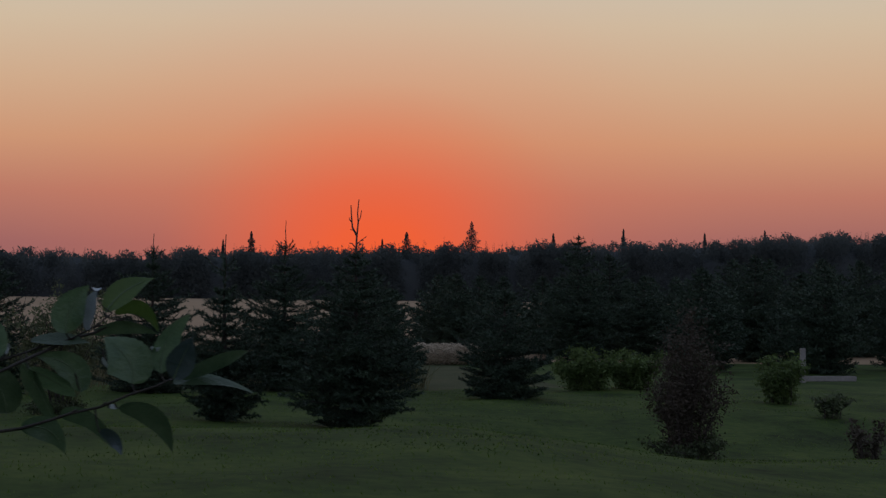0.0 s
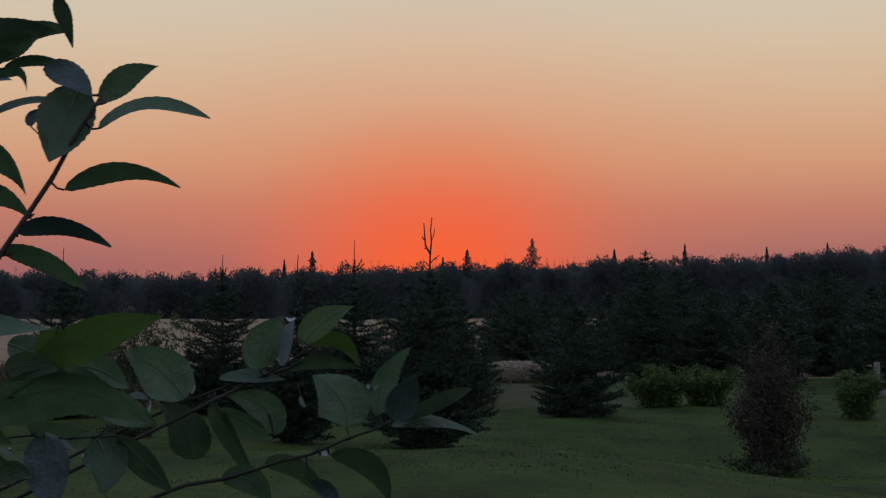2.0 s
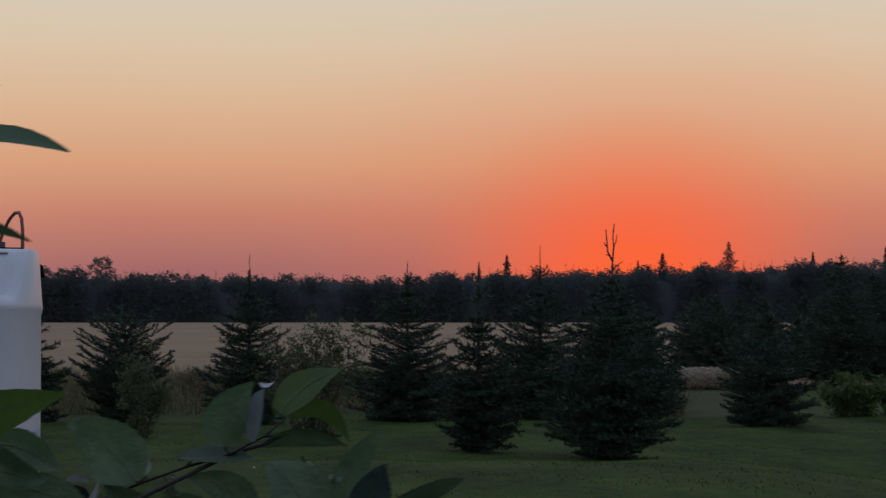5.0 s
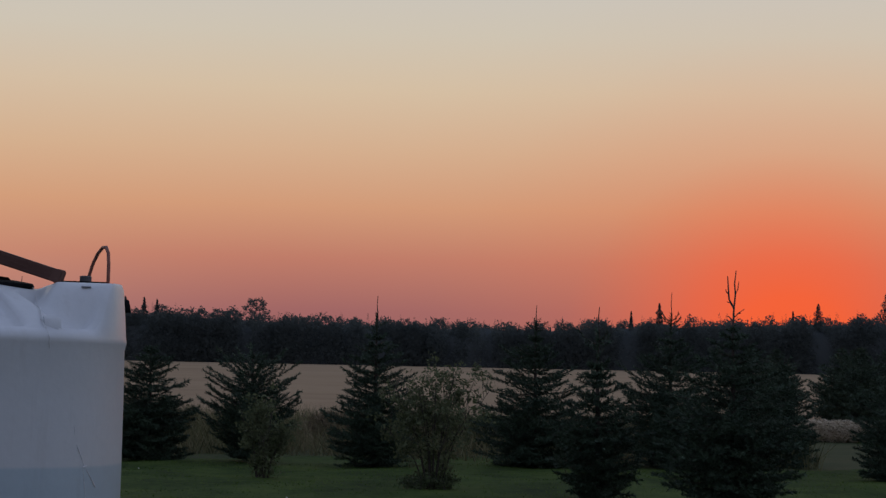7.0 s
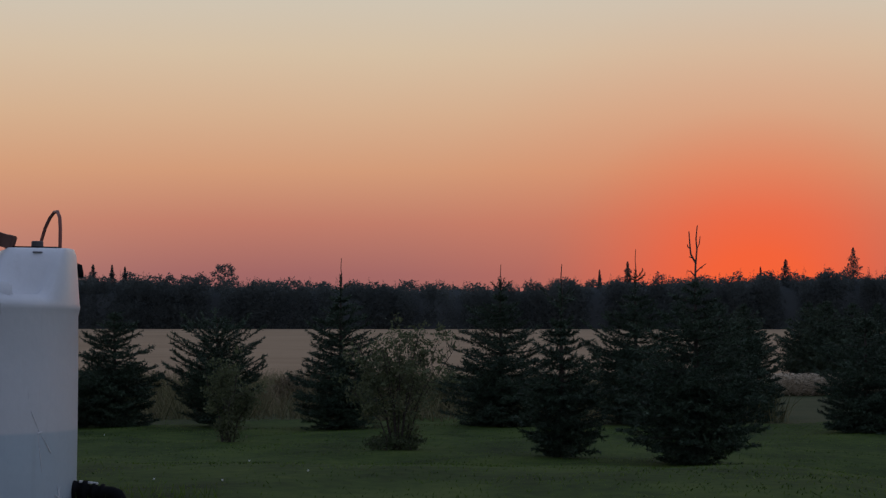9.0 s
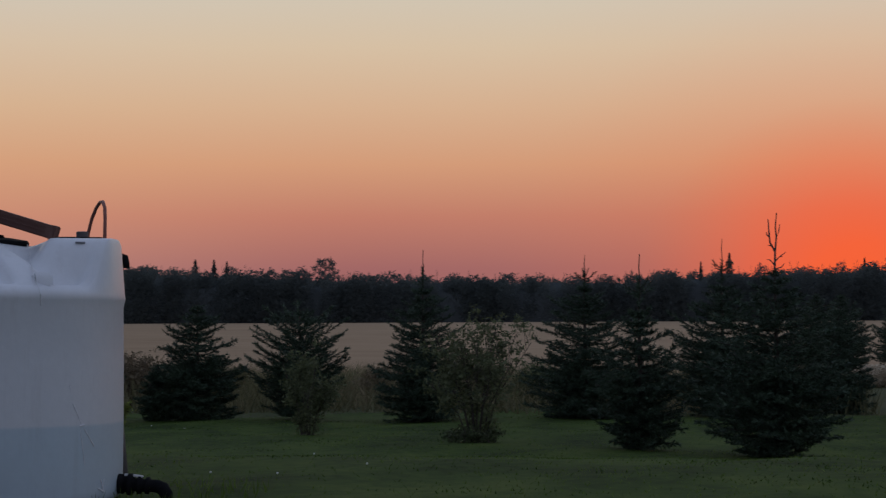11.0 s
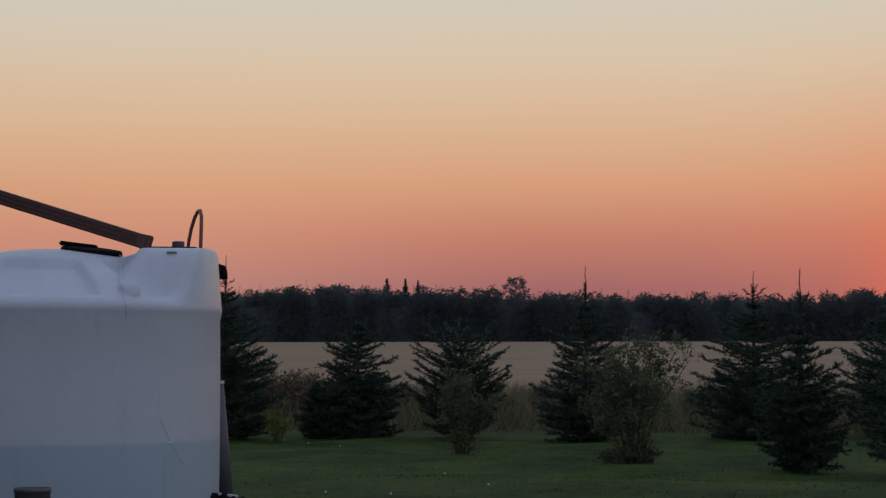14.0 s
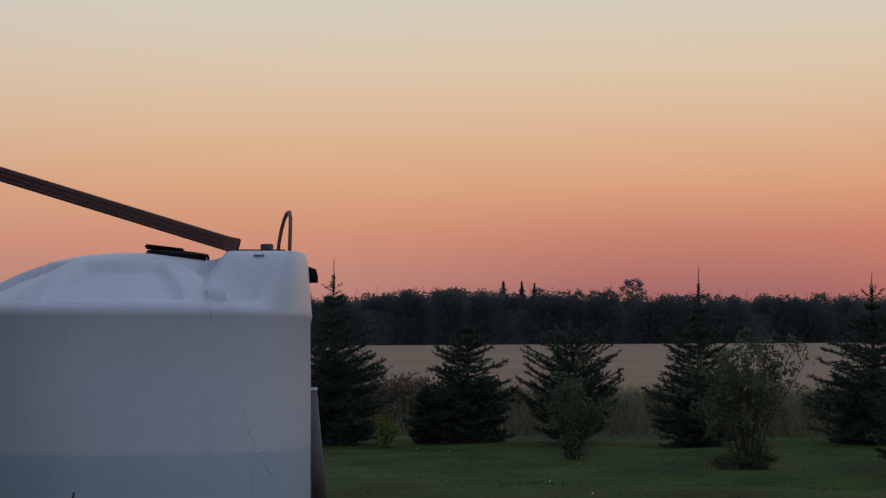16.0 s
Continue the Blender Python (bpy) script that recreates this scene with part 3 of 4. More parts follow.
# ---- shrubs ----
def shrub(x, y, h, r, n, size, mat, label, name="shrub", stems=9, crown_low=0.0, category="shrub", spread=0.5, low=3, wide=0.4, clumps=0):
    t = thing(name, label, category, at=(x, y, gz(x, y)))
    tips = []
    for i in range(stems):
        a = 2 * math.pi * i / stems + rng.uniform(-0.3, 0.3)
        reach = r * rng.uniform(0.25, 0.95)
        hh = h * rng.uniform(0.5, 1.0) * (1 - wide * (reach / r) ** 2)
        foot = Vector((math.cos(a) * reach * spread, math.sin(a) * reach * spread, -0.03))
        p1 = Vector((math.cos(a) * reach * (0.3 + 0.5 * spread), math.sin(a) * reach * (0.3 + 0.5 * spread), hh * 0.45))
        p2 = Vector((math.cos(a) * reach, math.sin(a) * reach, hh))
        wood = tube(bmesh.new(), [foot, p1, p2], [0.014, 0.009, 0.003], 5)
        for _ in range(6):
            q = p1.lerp(p2, rng.uniform(0.0, 0.95))
            e = q + Vector((rng.normal(0, 0.16) * r, rng.normal(0, 0.16) * r, rng.uniform(0.05, 0.22) * h))
            tube(wood, [q, e], [0.005, 0.002], 3, False)
            tips += [(q, e)]
        part("stem", wood, BARK, t)
        tips += [(p1, p2), (p1, p2)] + [(foot, p1)] * low
    k = rng.integers(0, len(tips), n)
    s = rng.uniform(0.1, 1.08, (n, 1))
    q, e = np.array([tips[i][0] for i in k]), np.array([tips[i][1] for i in k])
    p = q + (e - q) * s + rng.normal(0, 0.11, (n, 3)) * np.array([r, r, h * 0.6])
    if clumps:
        p = p[rng.integers(0, clumps, n)] + rng.normal(0, 0.045, (n, 3))
    p = p[p[:, 2] > crown_low * h * rng.uniform(0.3, 1.0, len(p))]
    tr = p[:, None, :] + rng.normal(0, size, (len(p), 3, 3))
    part("foliage", tri_mesh("foliage", tr.reshape(-1, 3), np.arange(tr.size // 3).reshape(-1, 3), [mat]), None, t)
    return t


shrub(0.20, 28.6, 1.30, 0.46, 4600, 0.019, SHRUB_AIRY, "airy grey-green shrub growing before a spruce", spread=0.25, low=2, clumps=120)
shrub(2.78, 26.9, 1.88, 0.84, 7500, 0.019, SHRUB_AIRY, "airy multi-stemmed young tree with small grey-green leaves", "young_tree", 17, 0.0, "tree", 0.12, 2, 0.12, 230)
shrub(2.76, 26.8, 0.24, 0.46, 1500, 0.016, SHRUB_GREY, "grassy tuft round the foot of a young tree", "weed_clump", 12, category="weed", spread=0.9)
shrub(10.0, 21.5, 1.66, 0.50, 15000, 0.013, SHRUB_BROWN, "dense upright brown-red shrub on the lawn", stems=20, spread=0.42, clumps=700)
shrub(10.05, 21.4, 0.30, 0.52, 2600, 0.016, SHRUB_GREY, "grassy green tuft round the foot of a brown shrub", "weed_clump", 12, category="weed", spread=0.9)
shrub(12.0, 36.0, 0.78, 0.68, 6500, 0.026, SHRUB_LIGHT, "low light green leafy shrub on the lawn")
shrub(13.0, 36.4, 0.76, 0.70, 6500, 0.026, SHRUB_LIGHT, "low light green leafy shrub on the lawn")
shrub(14.1, 30.9, 0.9, 0.55, 4200, 0.024, SHRUB_LIGHT, "light green rounded shrub near a brown one")
shrub(12.9, 31.5, 0.75, 0.5, 1500, 0.03, SHRUB_GREY, "low grey-green shrub on the lawn")
shrub(13.7, 27.3, 0.35, 0.35, 500, 0.03, SHRUB_GREY, "low straggly weed tuft on the lawn", "weed_clump", 7, category="weed")
shrub(12.0, 21.2, 0.5, 0.35, 900, 0.02, SHRUB_BROWN, "low brown dry tuft on the lawn", "weed_clump", 9, category="weed")
shrub(-3.55, 32.0, 0.66, 0.24, 800, 0.022, SAPLING, "small yellow-green sapling at the lawn's edge", "sapling", 5, category="sapling")
spruce(-3.15, 33.0, 0.95, 0.34, 0.1, "small spruce sapling at the lawn's edge")

blades(56000, (-14, 9.0), (36.0, 57), 0.18, 0.80, 0.024, WEEDS, "tall_weeds", "tall brown-green weeds along the field's edge", "weeds", 0.9, 0.5)
blades(9000, (10.6, 14.2), (53.5, 57.5), 0.06, 0.16, 0.05, HAY, "pale_grass", "pale dry grass in a gap between spruces", "dry grass", 0, 1.4, 0.55)
THICKETS = [(-8.6, 37.5, 1.2, 1.0), (-6.9, 38.5, 1.25, 1.1), (-5.4, 39.0, 1.15, 0.9), (-3.9, 39.6, 1.0, 0.9), (-2.2, 41.0, 0.8, 0.8), (-0.4, 41.5, 0.75, 0.8),
            (1.2, 40.5, 0.8, 0.8), (2.9, 41.0, 0.85, 0.9), (4.8, 41.5, 0.8, 0.9), (7.0, 42.0, 0.9, 1.0)]
for i, (x, y, h, r) in enumerate(THICKETS):
    shrub(x, y, h, r, 6500, 0.028, (WEEDS, SHRUB_GREY, THICKET)[i % 3], "brown-green thicket of weeds beside the field", "thicket", 18, 0.0, "thicket", 0.8)


# ---- a bit of fence far to the side ----
def post(x, y, h):
    p = thing("fence_post", "weathered grey wooden fence post on the grass", "post", at=(x, y, gz(x, y)))
    bm = bmesh.new()
    box(bm, pose(0, 0, h / 2 - 0.05), (0.11, 0.11, h + 0.1), 0.012)
    part("shaft", bm, GREY_WOOD, p)


post(17.85, 41.0, 0.75)
rail = thing("timber_rail", "low weathered timber rail lying on the grass", "timber", at=(18.55, 41.3, gz(18.55, 41.3)))
bm = bmesh.new()
box(bm, pose(0, 0, 0.06, 0, 0, 8), (1.3, 0.12, 0.12), 0.012)
part("beam", bm, GREY_WOOD, rail)


# ---- the water tank ----
TX, TY, TZ, TR = 0.964, 12.933, 0.40, 1.0
tank = thing("water_tank", "milky white plastic water tank, partly full, scuffed", "water tank", at=(TX, TY, TZ))
BOSS_IN, BOSS_TOP = 0.50, 1.575


def ease(v):
    v = max(0.0, min(1.0, v))
    return v * v * (3 - 2 * v)


def tank_height(r, a):
    """Height of the tank's top at radius r and angle a round it: dome, pressed panels and the flat raised pad."""
    u = r / TR
    z = 1.255 + 0.325 * (1 - u ** 2.35)
    if u > 0.5:
        pan = math.cos(6 * (a + 1.26))
        z -= 0.058 * ease((pan + 0.86) * 3.4) * ease((u - 0.50) / 0.045) * ease((0.955 - u) / 0.04)
    x, y = r * math.cos(a - 0.36), r * math.sin(a - 0.36)
    k = ease((x - (BOSS_IN - 0.10)) / 0.15) * ease((0.66 - abs(y)) / 0.26)
    return z + (BOSS_TOP - z) * k if BOSS_TOP > z else z


def build_tank():
    bm = bmesh.new()
    sides = 240
    radii = [1.0, 0.99, 0.972, 0.958, 0.945, 0.93, 0.915, 0.90, 0.86, 0.81, 0.76, 0.71, 0.66, 0.62, 0.59, 0.56, 0.545, 0.53, 0.515, 0.50, 0.485, 0.46, 0.42, 0.36, 0.28, 0.18, 0.08]
    rings = []

    def ring(r, z):
        rings.append([bm.verts.new((r * math.cos(2 * math.pi * s / sides), r * math.sin(2 * math.pi * s / sides), z(2 * math.pi * s / sides))) for s in range(sides)])
    for r, z in ((0.91, 0.0), (0.965, 0.008), (0.992, 0.035), (1.0, 0.08), (1.003, 0.45), (1.003, 0.85), (1.0, 1.16), (1.008, 1.195), (1.012, 1.215), (1.008, 1.235)):
        ring(r, lambda a, z=z: z)
    for r in radii:
        ring(r * (0.985 if r > 0.985 else 1), lambda a, r=r: 1.25 + (tank_height(min(r, 0.972), a) - 1.255) * (0.90 if r > 0.995 else 0.97 if r > 0.98 else 1))
    for a, b in zip(rings, rings[1:]):
        for s in range(sides):
            bm.faces.new((a[s], a[(s + 1) % sides], b[(s + 1) % sides], b[s]))
    bm.faces.new(rings[0][::-1])
    bm.faces.new(rings[-1])
    part("body", bm, TANK, tank, smooth=True)
    # manway lid, tilted on its collar
    lid = part("manway_lid", lathe(bmesh.new(), [(0.15, -0.05), (0.165, -0.03), (0.175, -0.028), (0.18, 0.0), (0.17, 0.015), (0.09, 0.022), (0.02, 0.022)], 32), BLACK, tank, "black round manway lid")
    lid.matrix_basis = pose(0.272, -0.02, 1.562, 3, 6, 0)
    rim = part("lid_rim", lathe(bmesh.new(), [(0.17, -0.012), (0.205, -0.008), (0.205, 0.002), (0.17, 0.006)], 32), WHITE_PLASTIC, tank, "pale flat rim under the lid")
    rim.matrix_basis = pose(0.245, -0.02, 1.549, 3, 7, 0)
    bar = bmesh.new()
    box(bar, pose(0.19, -0.02, 1.598, 0, 7, 12), (0.22, 0.08, 0.026), 0.008)
    part("lid_clamp", bar, BLACK, tank)
    # vent cap on the pad
    part("vent_cap", lathe(bmesh.new(), [(0.034, 0.0), (0.034, 0.012), (0.037, 0.012), (0.037, 0.062), (0.03, 0.066)], 20, (0.70, 0.27, BOSS_TOP - 0.01)), DARK_PIPE, tank)
    mat_pad = bmesh.new()
    box(mat_pad, pose(0.66, 0.26, BOSS_TOP + 0.003, 0, 0, 20), (0.30, 0.60, 0.010), 0.004)
    part("pad_gasket", mat_pad, BLACK, tank, "thin dark gasket on the raised pad")
    # arched hose that spans the pad
    pts = [(0.562, 0.795, 1.46), (0.572, 0.780, 1.57), (0.600, 0.730, 1.66), (0.645, 0.650, 1.735), (0.700, 0.555, 1.793), (0.752, 0.465, 1.824), (0.795, 0.385, 1.822),
           (0.828, 0.315, 1.780), (0.846, 0.262, 1.705), (0.853, 0.235, 1.62), (0.854, 0.228, 1.53)]
    part("hose", tube(bmesh.new(), pts, 0.011, 10), HOSE, tank, "red-brown hose bent in an arch", True)
    # overflow elbow
    el = tube(bmesh.new(), [(0.82, 0.40, 1.475), (0.893, 0.427, 1.475), (0.917, 0.435, 1.468), (0.922, 0.437, 1.44), (0.922, 0.437, 1.41)], [0.031, 0.031, 0.032, 0.030, 0.030], 12)
    part("overflow_elbow", el, BLACK, tank, "", True)
    # outlet with valve and hose tail
    run = [(0.95, 0.06), (1.03, 0.06), (1.032, 0.048), (1.055, 0.048), (1.057, 0.066), (1.085, 0.066), (1.087, 0.040), (1.115, 0.040), (1.117, 0.054), (1.135, 0.054), (1.137, 0.040),
           (1.165, 0.040), (1.167, 0.052), (1.185, 0.052), (1.187, 0.038), (1.235, 0.040)]
    va = tube(bmesh.new(), [(x, 0.06, 0.105 - 0.06 * (x - 0.95)) for x, _ in run] + [(1.268, 0.06, 0.075), (1.288, 0.06, 0.04), (1.292, 0.06, -0.02)], [q for _, q in run] + [0.042, 0.042, 0.034], 14)
    valve = part("outlet_valve", va, BLACK, tank, "", True)
    lever = bmesh.new()
    box(lever, pose(1.09, 0.06, 0.15, 0, 6, 0), (0.12, 0.022, 0.014), 0.004)
    part("lever", lever, WHITE_PLASTIC, valve)
    # tie-down moulding on the shoulder, a cord from the lid, scuffs on the wall
    a = -0.214
    mark = bmesh.new()
    box(mark, pose(0.845 * math.cos(a), 0.845 * math.sin(a), tank_height(0.845, a) + 0.001, 20, 0, 22), (0.06, 0.02, 0.008), 0.003)
    part("moulded_mark", mark, GREY_PLASTIC, tank)
    pts = [(r * math.cos(a), r * math.sin(a), tank_height(min(r, 0.97), a) + 0.008) for r, a in ((0.46, -0.10), (0.56, -0.35), (0.664, -0.522), (0.76, -0.62), (0.83, -0.675), (0.93, -0.734), (0.968, -0.735))]
    pts += [(r * math.cos(a), r * math.sin(a), z) for r, a, z in ((1.016, -0.735, 1.225), (1.010, -0.732, 1.19), (1.006, -0.726, 1.16))]
    part("tie_cord", tube(bmesh.new(), pts, 0.0036, 6), WHITE_PLASTIC, tank, "thin pale cord hanging from the lid")
    lug = bmesh.new()
    box(lug, pose(0.716, -0.553, 1.266, 0, -22, -62), (0.12, 0.120, 0.155), 0.020)
    part("tie_down_lug", lug, TANK, tank, "raised square lug on the shoulder")
    for a0, z0, a1, z1, w in ((-0.50, 0.60, -0.465, 0.54, 0.006), (-0.465, 0.54, -0.427, 0.474, 0.003), (-0.445, 0.468, -0.405, 0.477, 0.006), (-0.41, 0.455, -0.36, 0.40, 0.0028), (-0.36, 0.40, -0.312, 0.345, 0.005),
                              (-0.44, 0.46, -0.40, 0.24, 0.0025), (-0.525, 0.71, -0.515, 0.66, 0.003), (-0.24, 0.15, -0.20, 0.07, 0.004), (-0.20, 0.15, -0.22, 0.08, 0.003), (-0.27, 0.10, -0.19, 0.07, 0.004)):
        s = bmesh.new()
        n = 5
        tube(s, [(1.0035 * math.cos(a0 + (a1 - a0) * i / n), 1.0035 * math.sin(a0 + (a1 - a0) * i / n), z0 + (z1 - z0) * i / n) for i in range(n + 1)], [w * (0.4 + 0.6 * math.sin(math.pi * (i + 0.5) / (n + 1))) for i in range(n + 1)], 5)
        part("scuff", s, SCUFF, tank, "pale scuff mark")


build_tank()
# a low gravel-filled timber base under the tank
GRAVEL = material("gravel", [(0.13, 0.12, 0.11), (0.22, 0.20, 0.18)], 9, 0.95, 0.9, 50)
pad = thing("tank_base", "low round gravel base under the water tank", "base", at=(TX, TY, 0.30))
part("gravel", lathe(bmesh.new(), [(1.28, -0.05), (1.24, 0.07), (1.14, 0.098), (0.5, 0.098)], 40), GRAVEL, pad)

# downpipe that leads rainwater on to the tank
spout = thing("downpipe", "brown metal rain downpipe resting on the tank", "downpipe", at=(TX + 0.645, TY - 0.06, TZ + 1.60))
bm = bmesh.new()
L = 4.4
box(bm, pose(-L / 2 * math.cos(radians(17)), 0, L / 2 * math.sin(radians(17)), 0, 17, 0), (L, 0.10, 0.080), 0.008)
part("channel", bm, BROWN_METAL, spout)
for dy, dz in ((-0.052, 0.022), (-0.052, -0.004), (-0.052, -0.028)):
    bm = bmesh.new()
    c, sn = math.cos(radians(17)), math.sin(radians(17))
    box(bm, pose(-L / 2 * c + dz * sn, dy, L / 2 * sn + dz * c, 0, 17, 0), (L - 0.12, 0.010, 0.010), 0.003)
    part("rib", bm, BROWN_METAL, spout)
for k in (0.02, 2.2):
    bm = bmesh.new()
    box(bm, pose(-k * math.cos(radians(17)), 0, k * math.sin(radians(17)), 0, 17, 0), (0.035, 0.108, 0.088), 0.006)
    part("sleeve", bm, BROWN_METAL, spout)

# the plain house wall that the downpipe implies; unseen, added also to shade the tank's left
SIDING = material("dark_brown_siding", [(0.05, 0.038, 0.032), (0.08, 0.060, 0.050)], 3, 0.8, 0.3, 40, stretch=(1, 1, 8))
bm = bmesh.new()
box(bm, pose(0, 0, 2.1), (0.3, 19.0, 4.4), 0.01)
house_wall = tagged(part("wall_west", bm, SIDING, None), "plain dark brown house wall out of view, shading the tank's side", "wall", kind="structure")
house_wall.location = (-2.74, 4.6, 0.15)

# pipe leaning behind the tank
lean = thing("standpipe", "dark grey pipe with a white cap beside the tank", "pipe", at=(1.60, 14.3, gz(1.6, 14.3)))
part("tube", tube(bmesh.new(), [(0.010, 0, -0.05), (-0.055, 0, 0.79)], [0.051, 0.034], 14), DARK_PIPE, lean, "", True)
part("cap", tube(bmesh.new(), [(-0.055, 0, 0.788), (-0.056, 0, 0.808)], [0.038, 0.038], 14), WHITE_PLASTIC, lean, "white cap")

pail = thing("bucket", "dark grey plastic bucket on the grass beside the tank", "bucket", at=(1.61, 11.3, gz(1.61, 11.3)))
part("pail", lathe(bmesh.new(), [(0.075, 0.0), (0.08, 0.01), (0.088, 0.31), (0.093, 0.312), (0.093, 0.33), (0.085, 0.33), (0.075, 0.02)], 24), DARK_PIPE, pail, "", True)

stake = thing("stake", "thin dark wooden stake beside the bucket", "stake", at=(1.36, 11.3, gz(1.36, 11.3)))
part("shaft", tube(bmesh.new(), [(0, 0, -0.05), (0.012, 0, 0.2), (0.045, 0, 0.36)], [0.008, 0.007, 0.006], 7), BARK, stake, "", True)

# white clover heads in the lawn
for x, y in ((2.16, 18.4), (-1.8, 29.5), (1.9, 15.6), (-2.6, 30.6), (3.0, 16.0), (2.5, 15.1)):
    fl = thing("clover_flower", "small white clover flower in the lawn", "flower", "clover flowers", at=(x, y, gz(x, y)))
    part("stem", tube(bmesh.new(), [(0, 0, -0.01), (0.003, 0, 0.025)], 0.002, 4), GRASS, fl)
    hd = bmesh.new()
    bmesh.ops.create_icosphere(hd, subdivisions=1, radius=0.009, matrix=pose(0.003, 0, 0.030))
    part("head", hd, PETAL, fl)


# ---- the apple tree close by ----
TWIG_HIGH = dict(y=2.25, stem=[(4.010, 1.395), (4.025, 1.416), (4.039, 1.436), (4.057, 1.463), (4.077, 1.493), (4.091, 1.518), (4.102, 1.535), (4.109, 1.546), (4.112, 1.553)], leaves=[
    (4.110, 1.549, 4.128, 1.567, 4.153, 1.578, 0.015, 0),
    (4.110, 1.530, 4.146, 1.549, 4.191, 1.541, 0.015, 0),
    (4.085, 1.484, 4.127, 1.499, 4.169, 1.488, 0.013, 0),
    (4.054, 1.451, 4.086, 1.456, 4.121, 1.441, 0.013, 1),
    (4.040, 1.440, 4.070, 1.432, 4.101, 1.411, 0.015, 0),
    (4.096, 1.562, 4.084, 1.530, 4.076, 1.503, 0.042, 0),
    (4.070, 1.572, 4.091, 1.566, 4.107, 1.549, 0.020, 1),
    (4.061, 1.530, 4.062, 1.537, 4.068, 1.543, 0.009, 1),
])
TWIG_LEFT = dict(y=2.34, stem=[(3.937, 1.500), (3.954, 1.546), (3.966, 1.581), (3.974, 1.606), (3.980, 1.628), (3.985, 1.654)], leaves=[
    (4.071, 1.641, 4.078, 1.622, 4.083, 1.602, 0.013, 0),
    (4.023, 1.601, 4.053, 1.617, 4.078, 1.618, 0.013, 0),
    (4.008, 1.615, 4.044, 1.614, 4.073, 1.610, 0.013, 0),
    (4.013, 1.589, 4.039, 1.601, 4.061, 1.609, 0.018, 0),
    (3.987, 1.580, 4.017, 1.592, 4.041, 1.595, 0.013, 0),
    (3.976, 1.616, 3.958, 1.611, 3.943, 1.601, 0.032, 0),
    (3.977, 1.626, 3.994, 1.624, 4.013, 1.633, 0.019, 0),
    (3.975, 1.601, 3.996, 1.601, 4.014, 1.607, 0.024, 0),
    (3.976, 1.623, 3.962, 1.630, 3.945, 1.632, 0.026, 0),
    (4.032, 1.583, 4.055, 1.591, 4.084, 1.586, 0.007, 0),
    (3.975, 1.589, 3.958, 1.585, 3.941, 1.572, 0.026, 0),
])
TWIG_LEFT_LOW = dict(y=2.36, stem=[(3.921, 1.488), (3.955, 1.523), (3.981, 1.547), (4.002, 1.562), (4.017, 1.576)], leaves=[
    (4.017, 1.551, 4.045, 1.563, 4.069, 1.564, 0.012, 0),
    (4.020, 1.578, 4.038, 1.585, 4.044, 1.571, 0.007, 0),
    (4.006, 1.574, 4.020, 1.580, 4.035, 1.578, 0.009, 1),
    (4.001, 1.566, 4.013, 1.553, 4.012, 1.532, 0.019, 0),
    (3.959, 1.557, 3.981, 1.577, 4.006, 1.578, 0.027, 0),
    (3.955, 1.552, 3.983, 1.553, 4.011, 1.538, 0.027, 0),
    (3.947, 1.542, 3.972, 1.532, 4.002, 1.527, 0.034, 0),
    (3.988, 1.527, 4.026, 1.516, 4.047, 1.486, 0.017, 0),
    (3.982, 1.520, 3.989, 1.518, 4.003, 1.514, 0.015, 0),
    (3.977, 1.566, 3.994, 1.563, 4.006, 1.566, 0.018, 0),
    (3.947, 1.566, 3.960, 1.566, 3.977, 1.557, 0.022, 0),
    (3.951, 1.523, 3.964, 1.518, 3.979, 1.514, 0.018, 0),
])
TWIG_SIDE = dict(y=2.38, stem=[(3.918, 1.442), (3.944, 1.474), (3.965, 1.495), (3.982, 1.509), (3.985, 1.519)], leaves=[
    (3.984, 1.504, 4.006, 1.504, 4.026, 1.494, 0.004, 0),
    (3.989, 1.492, 4.021, 1.490, 4.047, 1.468, 0.014, 0),
    (3.960, 1.509, 3.990, 1.490, 4.000, 1.452, 0.023, 0),
    (3.990, 1.479, 4.007, 1.475, 4.022, 1.462, 0.010, 0),
    (3.937, 1.507, 3.961, 1.495, 3.983, 1.471, 0.036, 0),
    (3.937, 1.480, 3.961, 1.466, 3.985, 1.478, 0.021, 0),
    (3.963, 1.459, 3.995, 1.445, 3.999, 1.419, 0.026, 1),
    (3.939, 1.451, 3.957, 1.438, 3.980, 1.426, 0.036, 0),
    (3.940, 1.429, 3.952, 1.424, 3.970, 1.413, 0.018, 0),
    (3.970, 1.483, 3.987, 1.481, 4.002, 1.485, 0.015, 0),
])
